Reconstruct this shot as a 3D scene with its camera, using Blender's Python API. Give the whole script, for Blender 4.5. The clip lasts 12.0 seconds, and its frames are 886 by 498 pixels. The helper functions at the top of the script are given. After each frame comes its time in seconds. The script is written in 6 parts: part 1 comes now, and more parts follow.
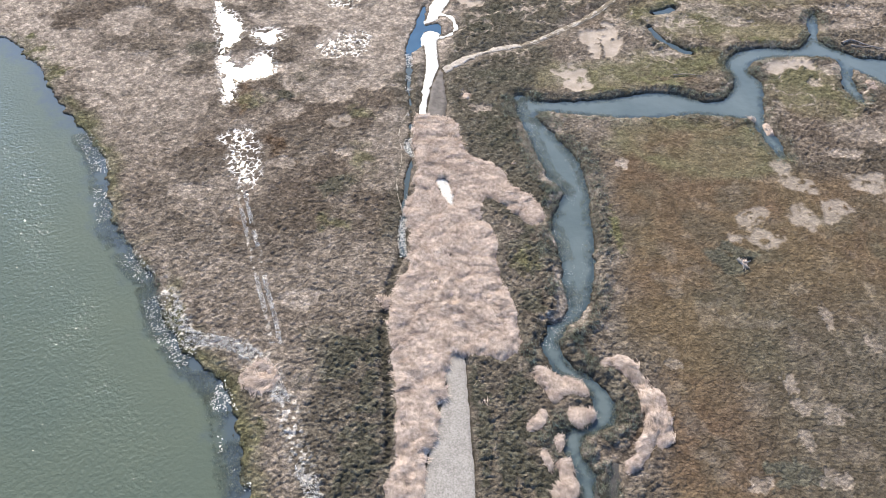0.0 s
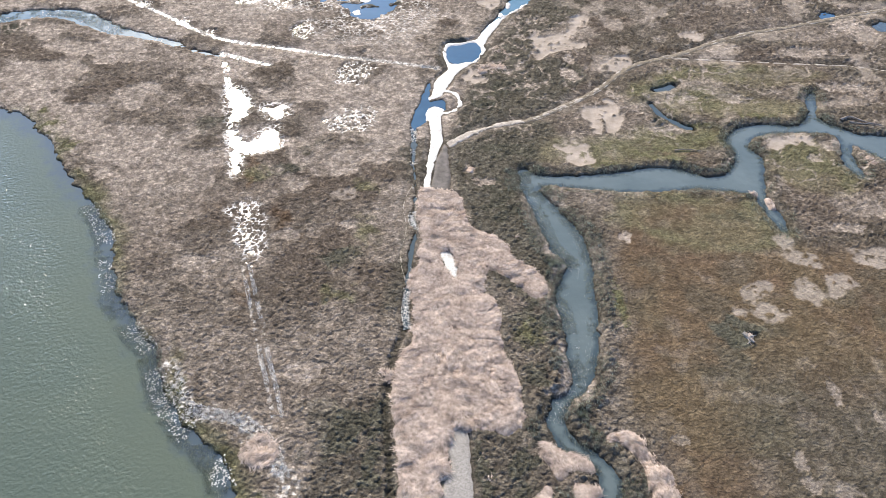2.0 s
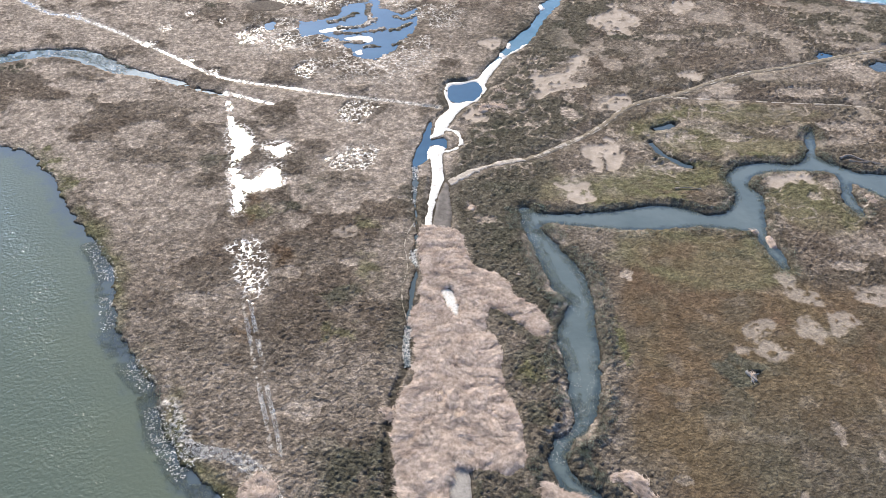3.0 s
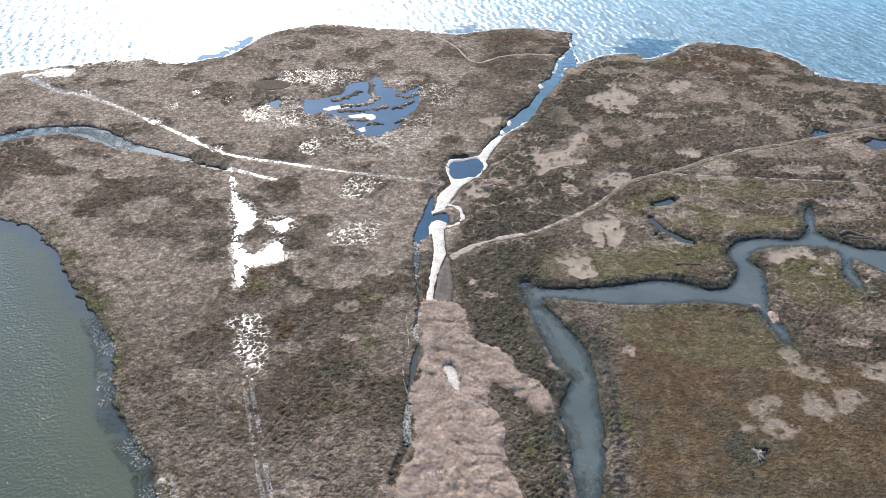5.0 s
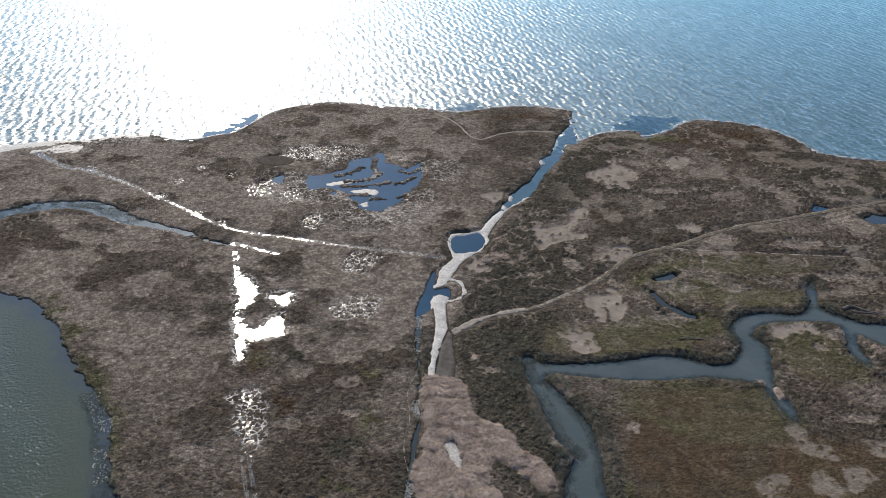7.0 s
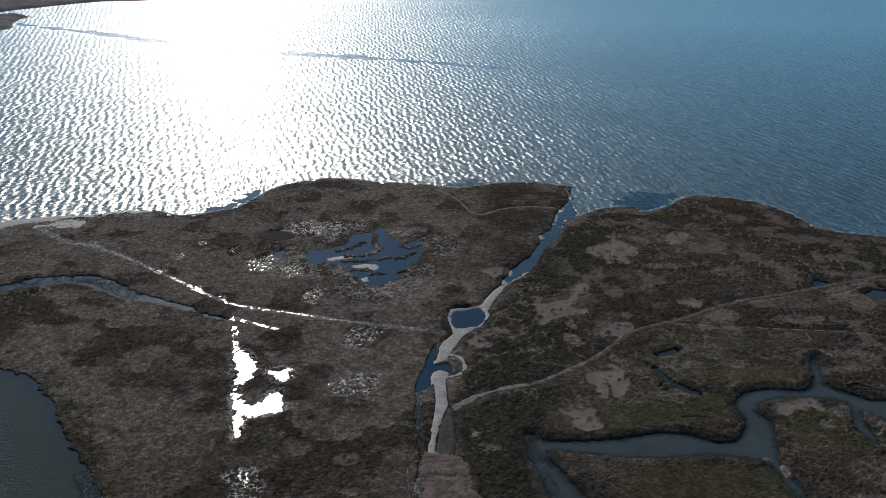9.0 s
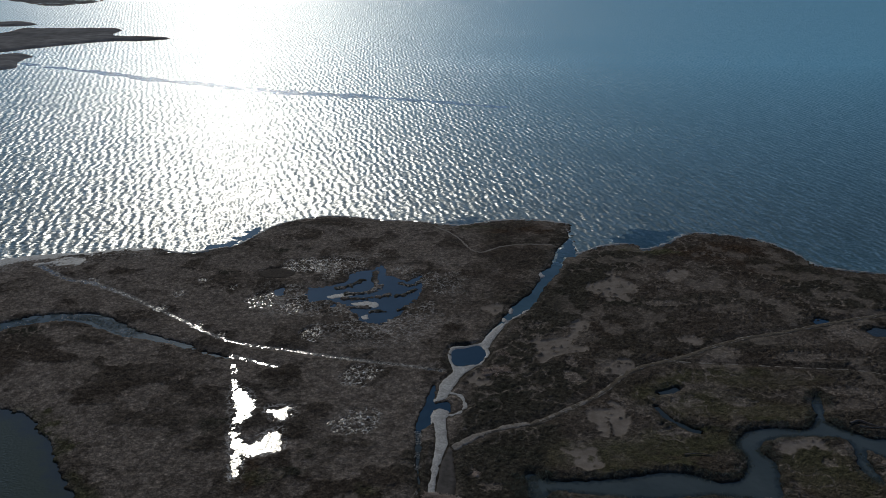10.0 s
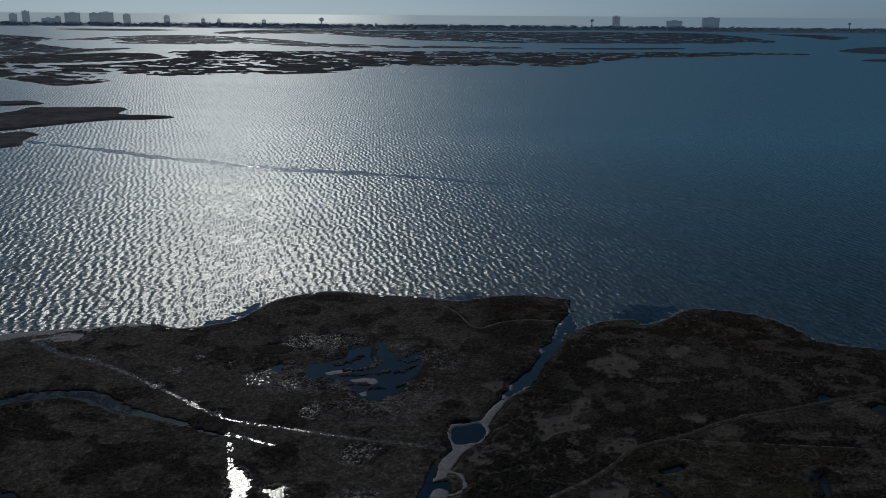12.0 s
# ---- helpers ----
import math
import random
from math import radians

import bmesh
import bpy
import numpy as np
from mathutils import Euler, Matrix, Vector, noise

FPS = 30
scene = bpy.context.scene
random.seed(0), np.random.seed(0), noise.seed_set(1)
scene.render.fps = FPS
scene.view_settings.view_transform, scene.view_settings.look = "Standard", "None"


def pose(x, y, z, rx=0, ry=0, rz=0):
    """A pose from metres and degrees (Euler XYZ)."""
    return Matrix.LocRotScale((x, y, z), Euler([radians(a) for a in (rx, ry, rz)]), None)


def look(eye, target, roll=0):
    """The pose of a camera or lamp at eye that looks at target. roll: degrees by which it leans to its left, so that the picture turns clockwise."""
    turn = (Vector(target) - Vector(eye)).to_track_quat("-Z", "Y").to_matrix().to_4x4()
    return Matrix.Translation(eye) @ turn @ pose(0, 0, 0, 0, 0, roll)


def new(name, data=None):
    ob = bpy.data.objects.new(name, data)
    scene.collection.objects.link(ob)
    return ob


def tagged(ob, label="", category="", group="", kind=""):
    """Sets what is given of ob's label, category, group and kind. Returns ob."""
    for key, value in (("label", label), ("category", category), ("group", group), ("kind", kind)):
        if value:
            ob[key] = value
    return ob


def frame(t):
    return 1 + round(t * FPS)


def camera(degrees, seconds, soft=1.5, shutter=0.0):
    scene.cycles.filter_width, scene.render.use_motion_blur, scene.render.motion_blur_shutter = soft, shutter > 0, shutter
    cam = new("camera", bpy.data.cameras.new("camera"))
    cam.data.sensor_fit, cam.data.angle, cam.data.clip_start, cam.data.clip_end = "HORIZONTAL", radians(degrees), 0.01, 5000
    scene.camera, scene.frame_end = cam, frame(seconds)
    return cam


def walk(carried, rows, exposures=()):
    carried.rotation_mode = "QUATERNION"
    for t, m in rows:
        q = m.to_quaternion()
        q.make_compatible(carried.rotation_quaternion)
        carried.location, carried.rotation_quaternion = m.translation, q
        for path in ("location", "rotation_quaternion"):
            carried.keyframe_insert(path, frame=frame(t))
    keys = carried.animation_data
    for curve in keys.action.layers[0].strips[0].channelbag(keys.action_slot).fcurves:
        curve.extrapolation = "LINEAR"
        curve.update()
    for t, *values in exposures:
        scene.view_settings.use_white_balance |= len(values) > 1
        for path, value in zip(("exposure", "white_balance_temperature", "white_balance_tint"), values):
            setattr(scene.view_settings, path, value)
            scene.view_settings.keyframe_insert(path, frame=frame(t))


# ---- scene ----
cam = camera(54.756, 12.0, soft=0.5)
# a drone hovering 80 m above the marsh, tilting slowly up
ROWS = [
    (0, pose(0, 0, 80, 44.538, -0.400, 0.000)),
    (0.5, pose(0, 0, 80, 45.694, -0.400, 0.096)),
    (1, pose(0, 0, 80, 46.908, -0.400, 0.162)),
    (1.5, pose(0, 0, 80, 48.139, -0.400, 0.247)),
    (2, pose(0, 0, 80, 49.396, -0.400, 0.344)),
    (2.5, pose(0, 0, 80, 50.665, -0.400, 0.400)),
    (3, pose(0, 0, 80, 51.910, -0.400, 0.444)),
    (5, pose(0, 0, 80, 56.913, -0.400, 0.569)),
    (5.5, pose(0, 0, 80, 58.154, -0.400, 0.613)),
    (6, pose(0, 0, 80, 59.400, -0.400, 0.642)),
    (6.5, pose(0, 0, 80, 60.658, -0.400, 0.652)),
    (7, pose(0, 0, 80, 61.897, -0.400, 0.706)),
    (9, pose(0, 0, 80, 66.905, -0.400, 0.729)),
    (9.5, pose(0, 0, 80, 68.177, -0.400, 0.722)),
    (10, pose(0, 0, 80, 69.416, -0.400, 0.728)),
    (10.5, pose(0, 0, 80, 70.653, -0.400, 0.712)),
    (11, pose(0, 0, 80, 71.917, -0.400, 0.695)),
    (11.5, pose(0, 0, 80, 73.198, -0.400, 0.710)),
    (12, pose(0, 0, 80, 74.479, -0.400, 0.694)),
]
EXPOSURES = [(0, 1.58, 7450, 9), (3.0, 1.39, 7400, 9), (5.5, 0.86, 7350, 9), (7.0, 0.10, 7250, 8), (9.0, -1.28, 6800, 5), (10.5, -2.22, 6480, 4), (11.5, -2.92, 6250, 4), (12.0, -3.33, 6150, 4)]
walk(cam, ROWS, EXPOSURES)

# ---------------------------------------------------------------- light
SUN_ELEVATION, SUN_AZIMUTH = 30.0, -15.5          # degrees; azimuth clockwise from +y
world = bpy.data.worlds.new("world")
scene.world = world
world.use_nodes = True
sky = world.node_tree.nodes.new("ShaderNodeTexSky")
sky.sky_type = "NISHITA"
sky.sun_disc = False
sky.sun_elevation = radians(SUN_ELEVATION)
sky.sun_rotation = radians(SUN_AZIMUTH)
sky.air_density, sky.dust_density, sky.ozone_density = 0.8, 0.4, 6.0
backing = world.node_tree.nodes["Background"]
backing.inputs[1].default_value = 0.14
tint = world.node_tree.nodes.new("ShaderNodeMix")
tint.data_type, tint.blend_type = "RGBA", "MULTIPLY"
tint.inputs[0].default_value, tint.inputs[7].default_value = 1.0, (0.87, 0.98, 1.12, 1)
grey = world.node_tree.nodes.new("ShaderNodeHueSaturation")
grey.inputs["Saturation"].default_value = 0.8
world.node_tree.links.new(sky.outputs[0], grey.inputs["Color"])
world.node_tree.links.new(grey.outputs[0], tint.inputs[6])
# bluish haze brightens the sky all round the horizon
way, parts = world.node_tree.nodes.new("ShaderNodeTexCoord"), world.node_tree.nodes.new("ShaderNodeSeparateXYZ")
world.node_tree.links.new(way.outputs["Generated"], parts.inputs[0])
low, thick, haze = world.node_tree.nodes.new("ShaderNodeMapRange"), world.node_tree.nodes.new("ShaderNodeMath"), world.node_tree.nodes.new("ShaderNodeMix")
low.inputs["From Min"].default_value, low.inputs["From Max"].default_value = 0.0, 0.5
low.inputs["To Min"].default_value, low.inputs["To Max"].default_value = 1.0, 0.0
world.node_tree.links.new(parts.outputs["Z"], low.inputs["Value"])
thick.operation, thick.inputs[1].default_value = "POWER", 2.0
world.node_tree.links.new(low.outputs[0], thick.inputs[0])
haze.data_type, haze.blend_type, haze.clamp_factor, haze.inputs[7].default_value = "RGBA", "MULTIPLY", True, (2.05, 2.35, 2.75, 1)
world.node_tree.links.new(thick.outputs[0], haze.inputs[0])
world.node_tree.links.new(tint.outputs[2], haze.inputs[6])
world.node_tree.links.new(haze.outputs[2], backing.inputs[0])
lamp = bpy.data.lights.new("sun", "SUN")
lamp.energy, lamp.angle, lamp.color = 5.0, radians(0.5), (1.0, 0.94, 0.87)
sun = new("sun", lamp)
az, el = radians(SUN_AZIMUTH), radians(SUN_ELEVATION)
sun.matrix_world = look((400 * math.sin(az) * math.cos(el), 400 * math.cos(az) * math.cos(el), 400 * math.sin(el)), (0, 0, 0))

# ---------------------------------------------------------------- the plan, in metres
LAKE = [(-82.4, 131.4), (-75.8, 129.4), (-73.7, 128.4), (-69.7, 124.4), (-65.2, 119.4), (-61.9, 113.9), (-59.3, 110.1), (-56.9, 107.2), (-53.6,
    103.4), (-50.6, 99.4), (-47.9, 94.5), (-46.4, 89.6), (-44.1, 83.9), (-41.3, 79.6), (-38.7, 76.3), (-36.1, 73.6), (-34.9, 70.7), (-33.3, 67),
    (-31.7, 64.4), (-29.1, 61.5), (-26.7, 59), (-24.3, 56.7), (-23, 54), (-21.8, 50.4), (-20.7, 46.3), (-19.2, 43), (-17.9, 38.3)]
CREEK_WEST = [(14.6, 40.2), (14.7, 43.1), (14.7, 44.6), (14.6, 46.2), (13.9, 48.2), (13.5, 49.7), (13.9, 51), (16.1, 51.6), (16.9, 52.6), (17.3, 54),
    (17.3, 55.6), (16.8, 56.8), (15.2, 58.2), (13.8, 58.9), (12.8, 60.9), (12.4, 62.7), (13.2, 65.5), (13.8, 66), (15.4, 67.3), (16.1, 70.1),
    (15.8, 72.9), (15.8, 76.9), (15.6, 80), (15.1, 83.2), (16.2, 86.6), (17.7, 89.5), (17, 91.3), (15.5, 93.7), (14.7, 97.5), (13.8, 102.2),
    (12.8, 106.4), (12.2, 110), (12.1, 112.7)]
CREEK_NORTH = [(13.7, 113.1), (15, 111.9), (18.1, 111.6), (21.7, 111.6), (27.1, 112.4), (33.7, 114), (38.2, 113.6), (41.5, 112.1), (44.1, 111.8),
    (46.4, 114.2), (47.9, 116.5), (48.2, 119.8), (47.7, 122.2), (48.9, 124.5), (52.3, 126.9), (56.4, 127.7), (60.1, 127), (63.1, 128.8), (64.8,
    132.1), (65.8, 136.3), (67.8, 138.8), (67.2, 135), (65.8, 130.3), (66.4, 128.5), (68.6, 126.4), (71, 124.7), (75.4, 124.2), (82.7, 125.2)]
CREEK_SOUTH = [(78.7, 115.2), (72.7, 116.8), (70.9, 119.2), (68.9, 121.3), (67.7, 118.3), (67.7, 115.1), (67.4, 111.8), (66.2, 112.8), (65.6, 116.7),
    (67.3, 122.4), (66.1, 124.5), (62.4, 125), (57.6, 124.9), (53.4, 123.7), (51.5, 121.8), (51.3, 119.8), (52.3, 117.4), (51.7, 113.4), (50.7,
    109.6), (50.3, 106), (51, 102.5), (51.1, 98.5), (50.5, 97.6), (49.6, 100.5), (48.8, 103.9), (48.3, 107.1), (45.8, 107.7), (41.6, 108.5), (37.1,
    108.3), (30.9, 107.6), (24.8, 107.9), (19.6, 108.6), (17, 109.3), (15.2, 108.6)]
CREEK_EAST = [(14.6, 107.6), (16.2, 105.4), (17.7, 102.2), (19.4, 98.9), (20.4, 96.3), (20.8, 92.5), (20.9, 88.9), (20.6, 83.2), (20.2, 77.9),
    (19.4, 72.9), (18.4, 69.2), (17.1, 66.9), (15.3, 65.5), (14.3, 63.6), (14.6, 61.8), (15.2, 60.1), (16.5, 58.8), (18, 57.9), (19.2, 56.2),
    (19.7, 54.5), (19.6, 53.2), (18.8, 51.8), (17.4, 51), (16, 50.5), (15.5, 49.2), (15.6, 47.7), (16.1, 46.2), (16.3, 44.6), (16.4, 43.1),
    (16.4, 40.2)]
RILL = [(37.1, 134), (37.7, 131.8), (39, 129.1), (41.2, 126.8), (42.9, 125.8)]
RILL_POND = [(38.7, 138.7), (40.6, 139.5), (42.5, 140.5)]
MUD_POND = [(18.2, 48), (19, 48.2), (19.4, 46.5), (19, 43.6), (18.6, 42.5), (17, 42.5), (17.7, 45.5)]
DITCH = [(-5.4, 125.1), (-5.1, 122.5), (-5, 116), (-4.7, 112.4), (-4.4, 108.4), (-4.3, 106), (-4.4, 104.1), (-4.6, 101.8), (-4.7, 100), (-4.1, 97.8),
    (-4.1, 96.1), (-4.4, 94), (-4.6, 91.9), (-4.7, 88.7), (-4.9, 86.4), (-4.8, 84.5), (-4.9, 82.3), (-4.9, 80.2), (-4.6, 77.4)]
DITCH_POOL = [(-2.8, 141.1), (-3.8, 137.6), (-4.7, 133.5), (-5.5, 129.5), (-5.5, 125.2), (-3.2, 127.4), (-2.7, 129.6), (-2.8, 131.5), (-2, 132.5),
    (-0.2, 131.1), (0.2, 132.2), (-0.1, 134.9), (-1.6, 134.5), (-2.7, 134.5), (-2.6, 138.3)]
SPIT_LOOP = [(0.2, 137.8), (1.8, 137), (2.7, 135), (2.7, 133), (1.8, 131.3), (0.1, 130)]
SAND_LOW = [(-2.7, 131.7), (-3, 128.3), (-2.6, 124.6), (-2.5, 119.9), (-2.9, 115.5), (-3.1, 110.7), (-3.4, 107.0), (-2.3, 106), (-1.8, 108.7),
    (-1.5, 112.3), (-1.2, 115.5), (-0.5, 118.8), (0, 121), (-0.2, 124.7), (-0.4, 128.4), (-0, 130.8), (-1.1, 132.2)]
SAND_MID = [(0.3, 156.4), (-0.6, 152.7), (-0.1, 148.7), (0.5, 146.4), (-0.3, 144.5), (-1.5, 142.6), (-2.2, 140.4), (-2.2, 138.3), (-2.7, 135.5),
    (-2.5, 134.5), (-0.6, 135.6), (0.1, 137.3), (0.8, 139.2), (1.7, 142), (3.3, 145.6), (5.2, 147.9), (6.7, 150.1), (8.3, 153.6), (8.1, 156),
    (9.4, 160.1), (11.4, 165.1), (11.3, 168), (8.4, 163.4), (6.8, 159.4), (5, 157.8), (3.1, 156.9)]
BASIN = [(0.7, 155.2), (0.2, 151.9), (0.7, 149.1), (2.2, 148), (3.7, 148.8), (5.6, 149.2), (7, 152.1), (7.2, 154.5), (6.5, 156.6), (5, 157),
    (3, 155.9)]
MUD = [(0, 120.8), (0.6, 118.9), (1, 114.5), (1, 107.1), (-2.1, 106.9), (-2, 108.7), (-1.7, 112.3), (-1.3, 115.5), (-0.4, 118.7)]
RIVER_WEST = [(6.8, 158.9), (8.4, 163), (10.8, 168.6), (12.7, 172.7), (13.9, 176.3), (16.8, 181.1), (19.1, 185), (20.5, 189.6), (22.1, 192.5), (22, 197.1),
    (23.7, 199.2), (25.4, 201.8), (26.7, 207.7), (28.2, 213.2), (30.5, 218.2), (32.5, 222.7), (33.3, 228)]
RIVER_EAST = [(7.4, 156.9), (9.4, 162.1), (10.8, 165.1), (12.2, 168.3), (14.4, 170.8), (17.7, 175.1), (20.2, 181.2), (22.8, 189), (25.3, 194.4),
    (27.9, 200.6), (29.8, 207.5), (33, 209.9)]
SHORE_WEST = [(-131.5, 185), (-118.2, 195.9), (-112.5, 201.7), (-105.5, 205.4), (-96, 206.8), (-86.9, 209.9), (-79.3, 211.3), (-71.7, 207.9), (-65.5,
    208.9), (-61.1, 211.9), (-57.8, 213.6), (-55.2, 218.8), (-51.1, 229.3), (-44.3, 235.7), (-36.7, 239.4), (-28.5, 238.7), (-18.6, 236), (-9,
    235.4), (0.6, 232.3), (7, 233.9), (11.8, 236.5), (24.8, 237.9), (34, 234.3)]
SHORE_EAST = [(33, 209.9), (37.6, 214.1), (42.5, 217.1), (49.3, 218.3), (51, 213.8), (55, 216.1), (59.8, 219.8), (64.1, 225.1), (69.1, 227.9),
    (77.8, 225.9), (85.8, 221.8), (90.5, 213.5), (93.2, 204.5), (98.9, 200.9), (107.4, 198.6), (122.7, 192.7), (138.9, 185.8)]
WEST_CREEK = [(-107.2, 158.7), (-101.9, 162.3), (-95.9, 164.9), (-91.3, 168.4), (-85.7, 169.7), (-79.7, 170.2), (-75.4, 168.6), (-70.5, 165), (-64.4,
    161.1), (-56.2, 157.1), (-51.4, 154.4), (-51.4, 153.7), (-55.9, 155.8), (-63.6, 158.5), (-68.8, 159.9), (-73.1, 162.2), (-77.8, 165.1), (-83.2,
    166.6), (-88.7, 165.1), (-94.4, 161.7), (-99.9, 158.3), (-104.9, 154.4)]
WEST_TAIL = [(-51.8, 153.7), (-48, 152), (-43.1, 150.2)]
WET_PATH = [(-103.2, 198.2), (-92.8, 189.5), (-85.9, 187.3), (-75.8, 181), (-65.7, 173.2), (-57.7, 167), (-51.5, 161.7), (-45.9, 157.9), (-39.6,
    155.5), (-30, 153.2), (-19.5, 150.3), (-10.4, 148.4), (-1.4, 146.1)]
WET_SPUR = [(-43.5, 151.4), (-38.3, 148.9), (-33.3, 146.9)]
WET_RUT = [(-42.1, 147.9), (-40.8, 142.9), (-39.8, 139.2), (-38.7, 135)]
LOW_RUT = [(-27.9, 90.3), (-26.6, 86.3), (-25.2, 81.8), (-23.5, 76.6), (-22, 71.7), (-20.7, 68), (-19.1, 62.8)]
POOL_A = [(-39.7, 138.5), (-38.8, 138.9), (-37, 137), (-34.5, 131.7), (-35.2, 128.5), (-36.2, 126.7), (-36.2, 124.2), (-35.4, 121.9), (-32.6, 120.9),
    (-31.3, 123.3), (-30, 124.8), (-28.6, 124.8), (-28.4, 121.9), (-27.3, 120.3), (-28.5, 118.3), (-31.1, 117.3), (-33.2, 116.3), (-35.3, 118.3),
    (-36.5, 123), (-37.1, 127.4), (-38.7, 131.9)]
POOL_B = [(-32.5, 131), (-30.9, 132), (-28.5, 132.2), (-27.5, 129.3), (-29.6, 127.6), (-31, 129.2)]
POOL_C = [(-31.3, 102.8), (-30.2, 103.4), (-28.9, 103.5), (-28.1, 101.2), (-27.1, 99.2), (-26.8, 96.5), (-26, 91.5), (-26.3, 90.5), (-27.8, 90),
    (-28.5, 92.1), (-29.3, 94.6), (-30.6, 96.5), (-29.8, 97.5), (-30.5, 100.5), (-32.3, 101.4)]
POOL_D = [(-34.7, 116), (-33.5, 115.7), (-32.9, 111.1), (-33.7, 111.4)]
POND = [(-33.7, 185.5), (-32.6, 178.6), (-31.2, 177.6), (-28.4, 178.7), (-26.7, 175.6), (-24.1, 174.7), (-20.8, 171.8), (-20.3, 168.5),
    (-17.9, 167.1), (-14.7, 166.7), (-12.8, 169.6), (-10.9, 171.1), (-9.9, 176.1), (-7.9, 180.3), (-6.6, 186.8), (-6.9, 194.2), (-9.3, 191.8),
    (-10.5, 190.1), (-12.5, 192.3), (-13.9, 194), (-16, 194.3), (-16, 198.2), (-17.6, 200.6), (-19.3, 197.8), (-22.4, 196.8), (-24.8, 193.7),
    (-25.4, 190.8), (-26.6, 189), (-28.6, 187.3), (-31.5, 186.1)]
TRACK = [(0.8, 120), (5.7, 124.3), (10.7, 126.8), (15.8, 128.4), (22.3, 133.4), (28.2, 138.6), (33.6, 145.3), (38.7, 149.3), (46.1, 152.6), (54.2,
    157.8), (62.3, 161.9), (73.1, 165.6), (84.4, 170.1), (97.1, 174.5), (109.2, 178.4)]
TRACK_SPUR = [(44.6, 150.9), (56.7, 150), (67.5, 149.1), (78.4, 148.4), (85.1, 146.5), (92.3, 145.1)]
EAST_POOL = [(88.5, 165.2), (91.3, 167.5), (94.1, 167), (95.3, 164.3), (91.2, 163.1)]
FOOTPATH = [(-4.9, 231.2), (-0.9, 226.7), (2.4, 220.6), (5.1, 213), (8.2, 210.7), (13.3, 214.9), (20.1, 217.2), (28.3, 216.6)]
WRACK_WEST = [(-3.7, 107), (-3.6, 100), (-3, 94.8), (-3.7, 89.9), (-4.6, 86.4), (-3.7, 80.9), (-3.7, 75.7), (-5.3, 72.3), (-5.6, 69), (-5.8, 64.6),
    (-5.3, 60.4), (-4.7, 55.6), (-4.3, 51.2), (-4.4, 47.1), (-5.5, 43.8), (-4.7, 40.1)]
WRACK_EAST = [(-2.2, 40.1), (-1.7, 43.8), (-1.4, 47.1), (-0.6, 49.8), (0.3, 54.2), (1, 56.4), (0.6, 58.4), (1.6, 61.1), (3.6, 61.4), (5.6, 61.2),
    (7.8, 60.4), (9.6, 62.9), (9.5, 66.4), (9, 70), (7.5, 74.8), (7.6, 81), (5.6, 84.8), (6.5, 88.8), (9.6, 86.5), (12.4, 83.2), (14.3, 84.9), (13.6,
    87.7), (9.8, 91.2), (8.8, 94.9), (4.4, 98.1), (2.9, 103.5), (1.9, 106.7), (-1.5, 107.3)]
WRACK_HOLE = [(-0.7, 92.2), (0.8, 92.8), (1.6, 91.6), (2.1, 89.6), (2.1, 86.5), (1, 87.6), (-0, 90)]
CRESCENT = [(18.7, 59.8), (19.6, 60.9), (21.3, 60.9), (22.6, 59.7), (23.5, 58.2), (24, 56.8), (25.3, 56), (25.3, 54.3), (25.5, 52.4), (25.3, 50),
    (24.5, 49), (23.2, 49.3), (22.5, 48), (21.7, 47.2), (20.9, 46.3), (20, 46), (19.9, 47), (20.9, 47.7), (21.3, 49), (22.2, 50), (22.4, 51.6),
    (22.9, 53.2), (22.7, 54.8), (22.3, 56.5), (21.6, 58.2), (20.4, 59.4)]
ROAD = [(1.6, 61.2), (3.1, 61.2), (3.5, 55.7), (3.8, 49.8), (4.1, 43.1), (4.3, 38.4), (-2.7, 38.3), (-2.1, 43.1), (-1.3, 46.4), (-0.8, 49.8), (0.2,
    54.2), (0.9, 56.4), (0.5, 58.8)]
SPIT = [(-354, 669), (-352, 710), (-322, 716), (-276, 720), (-270, 687), (-257, 665), (-217, 660), (-231, 645), (-254, 640), (-272, 622), (-293,
    595), (-307, 577), (-332, 567), (-385, 660)]
SPIT_SOUTH = [(-318, 554), (-296, 555), (-287, 567), (-272, 559), (-274, 544), (-261, 513), (-268, 502), (-282, 490)]
SPIT_NORTH = [(-431, 759), (-399, 756), (-382, 763), (-360, 750), (-374, 735), (-413, 727)]
FLATS = [(-686, 1251), (-577, 1264), (-514, 1313), (-474, 1427), (-477, 1535), (-551, 1696), (-479, 1757), (-231, 1771), (67, 1818), (228, 1792),
    (536, 1865), (735, 1796), (602, 1776), (481, 1670), (365, 1633), (244, 1470), (171, 1339), (60, 1368), (24, 1321), (-54, 1340), (-126, 1277),
    (-154, 1177), (-209, 1138), (-295, 1129), (-354, 1083), (-405, 1107), (-445, 1135), (-435, 1046), (-396, 998), (-417, 934), (-479, 974), (-619,
    1127)]
FLATS_WEST = [(-786, 1437), (-680, 1608), (-588, 1644), (-497, 1513), (-521, 1404), (-607, 1331), (-700, 1276)]
BAR = [(-1042, 2297), (-1014, 2612), (-914, 2825), (-664, 2696), (-433, 2380), (-282, 2161), (129, 2061), (112, 1994), (-260, 1993), (-436, 2096),
    (-612, 2099), (-823, 2133), (-832, 2253), (-991, 2354)]
ISLE_WEST = [(-1491, 2742), (-1227, 2561), (-1091, 2380), (-1023, 2132), (-895, 1943), (-766, 1816), (-687, 1858), (-694, 1723), (-843, 1542)]
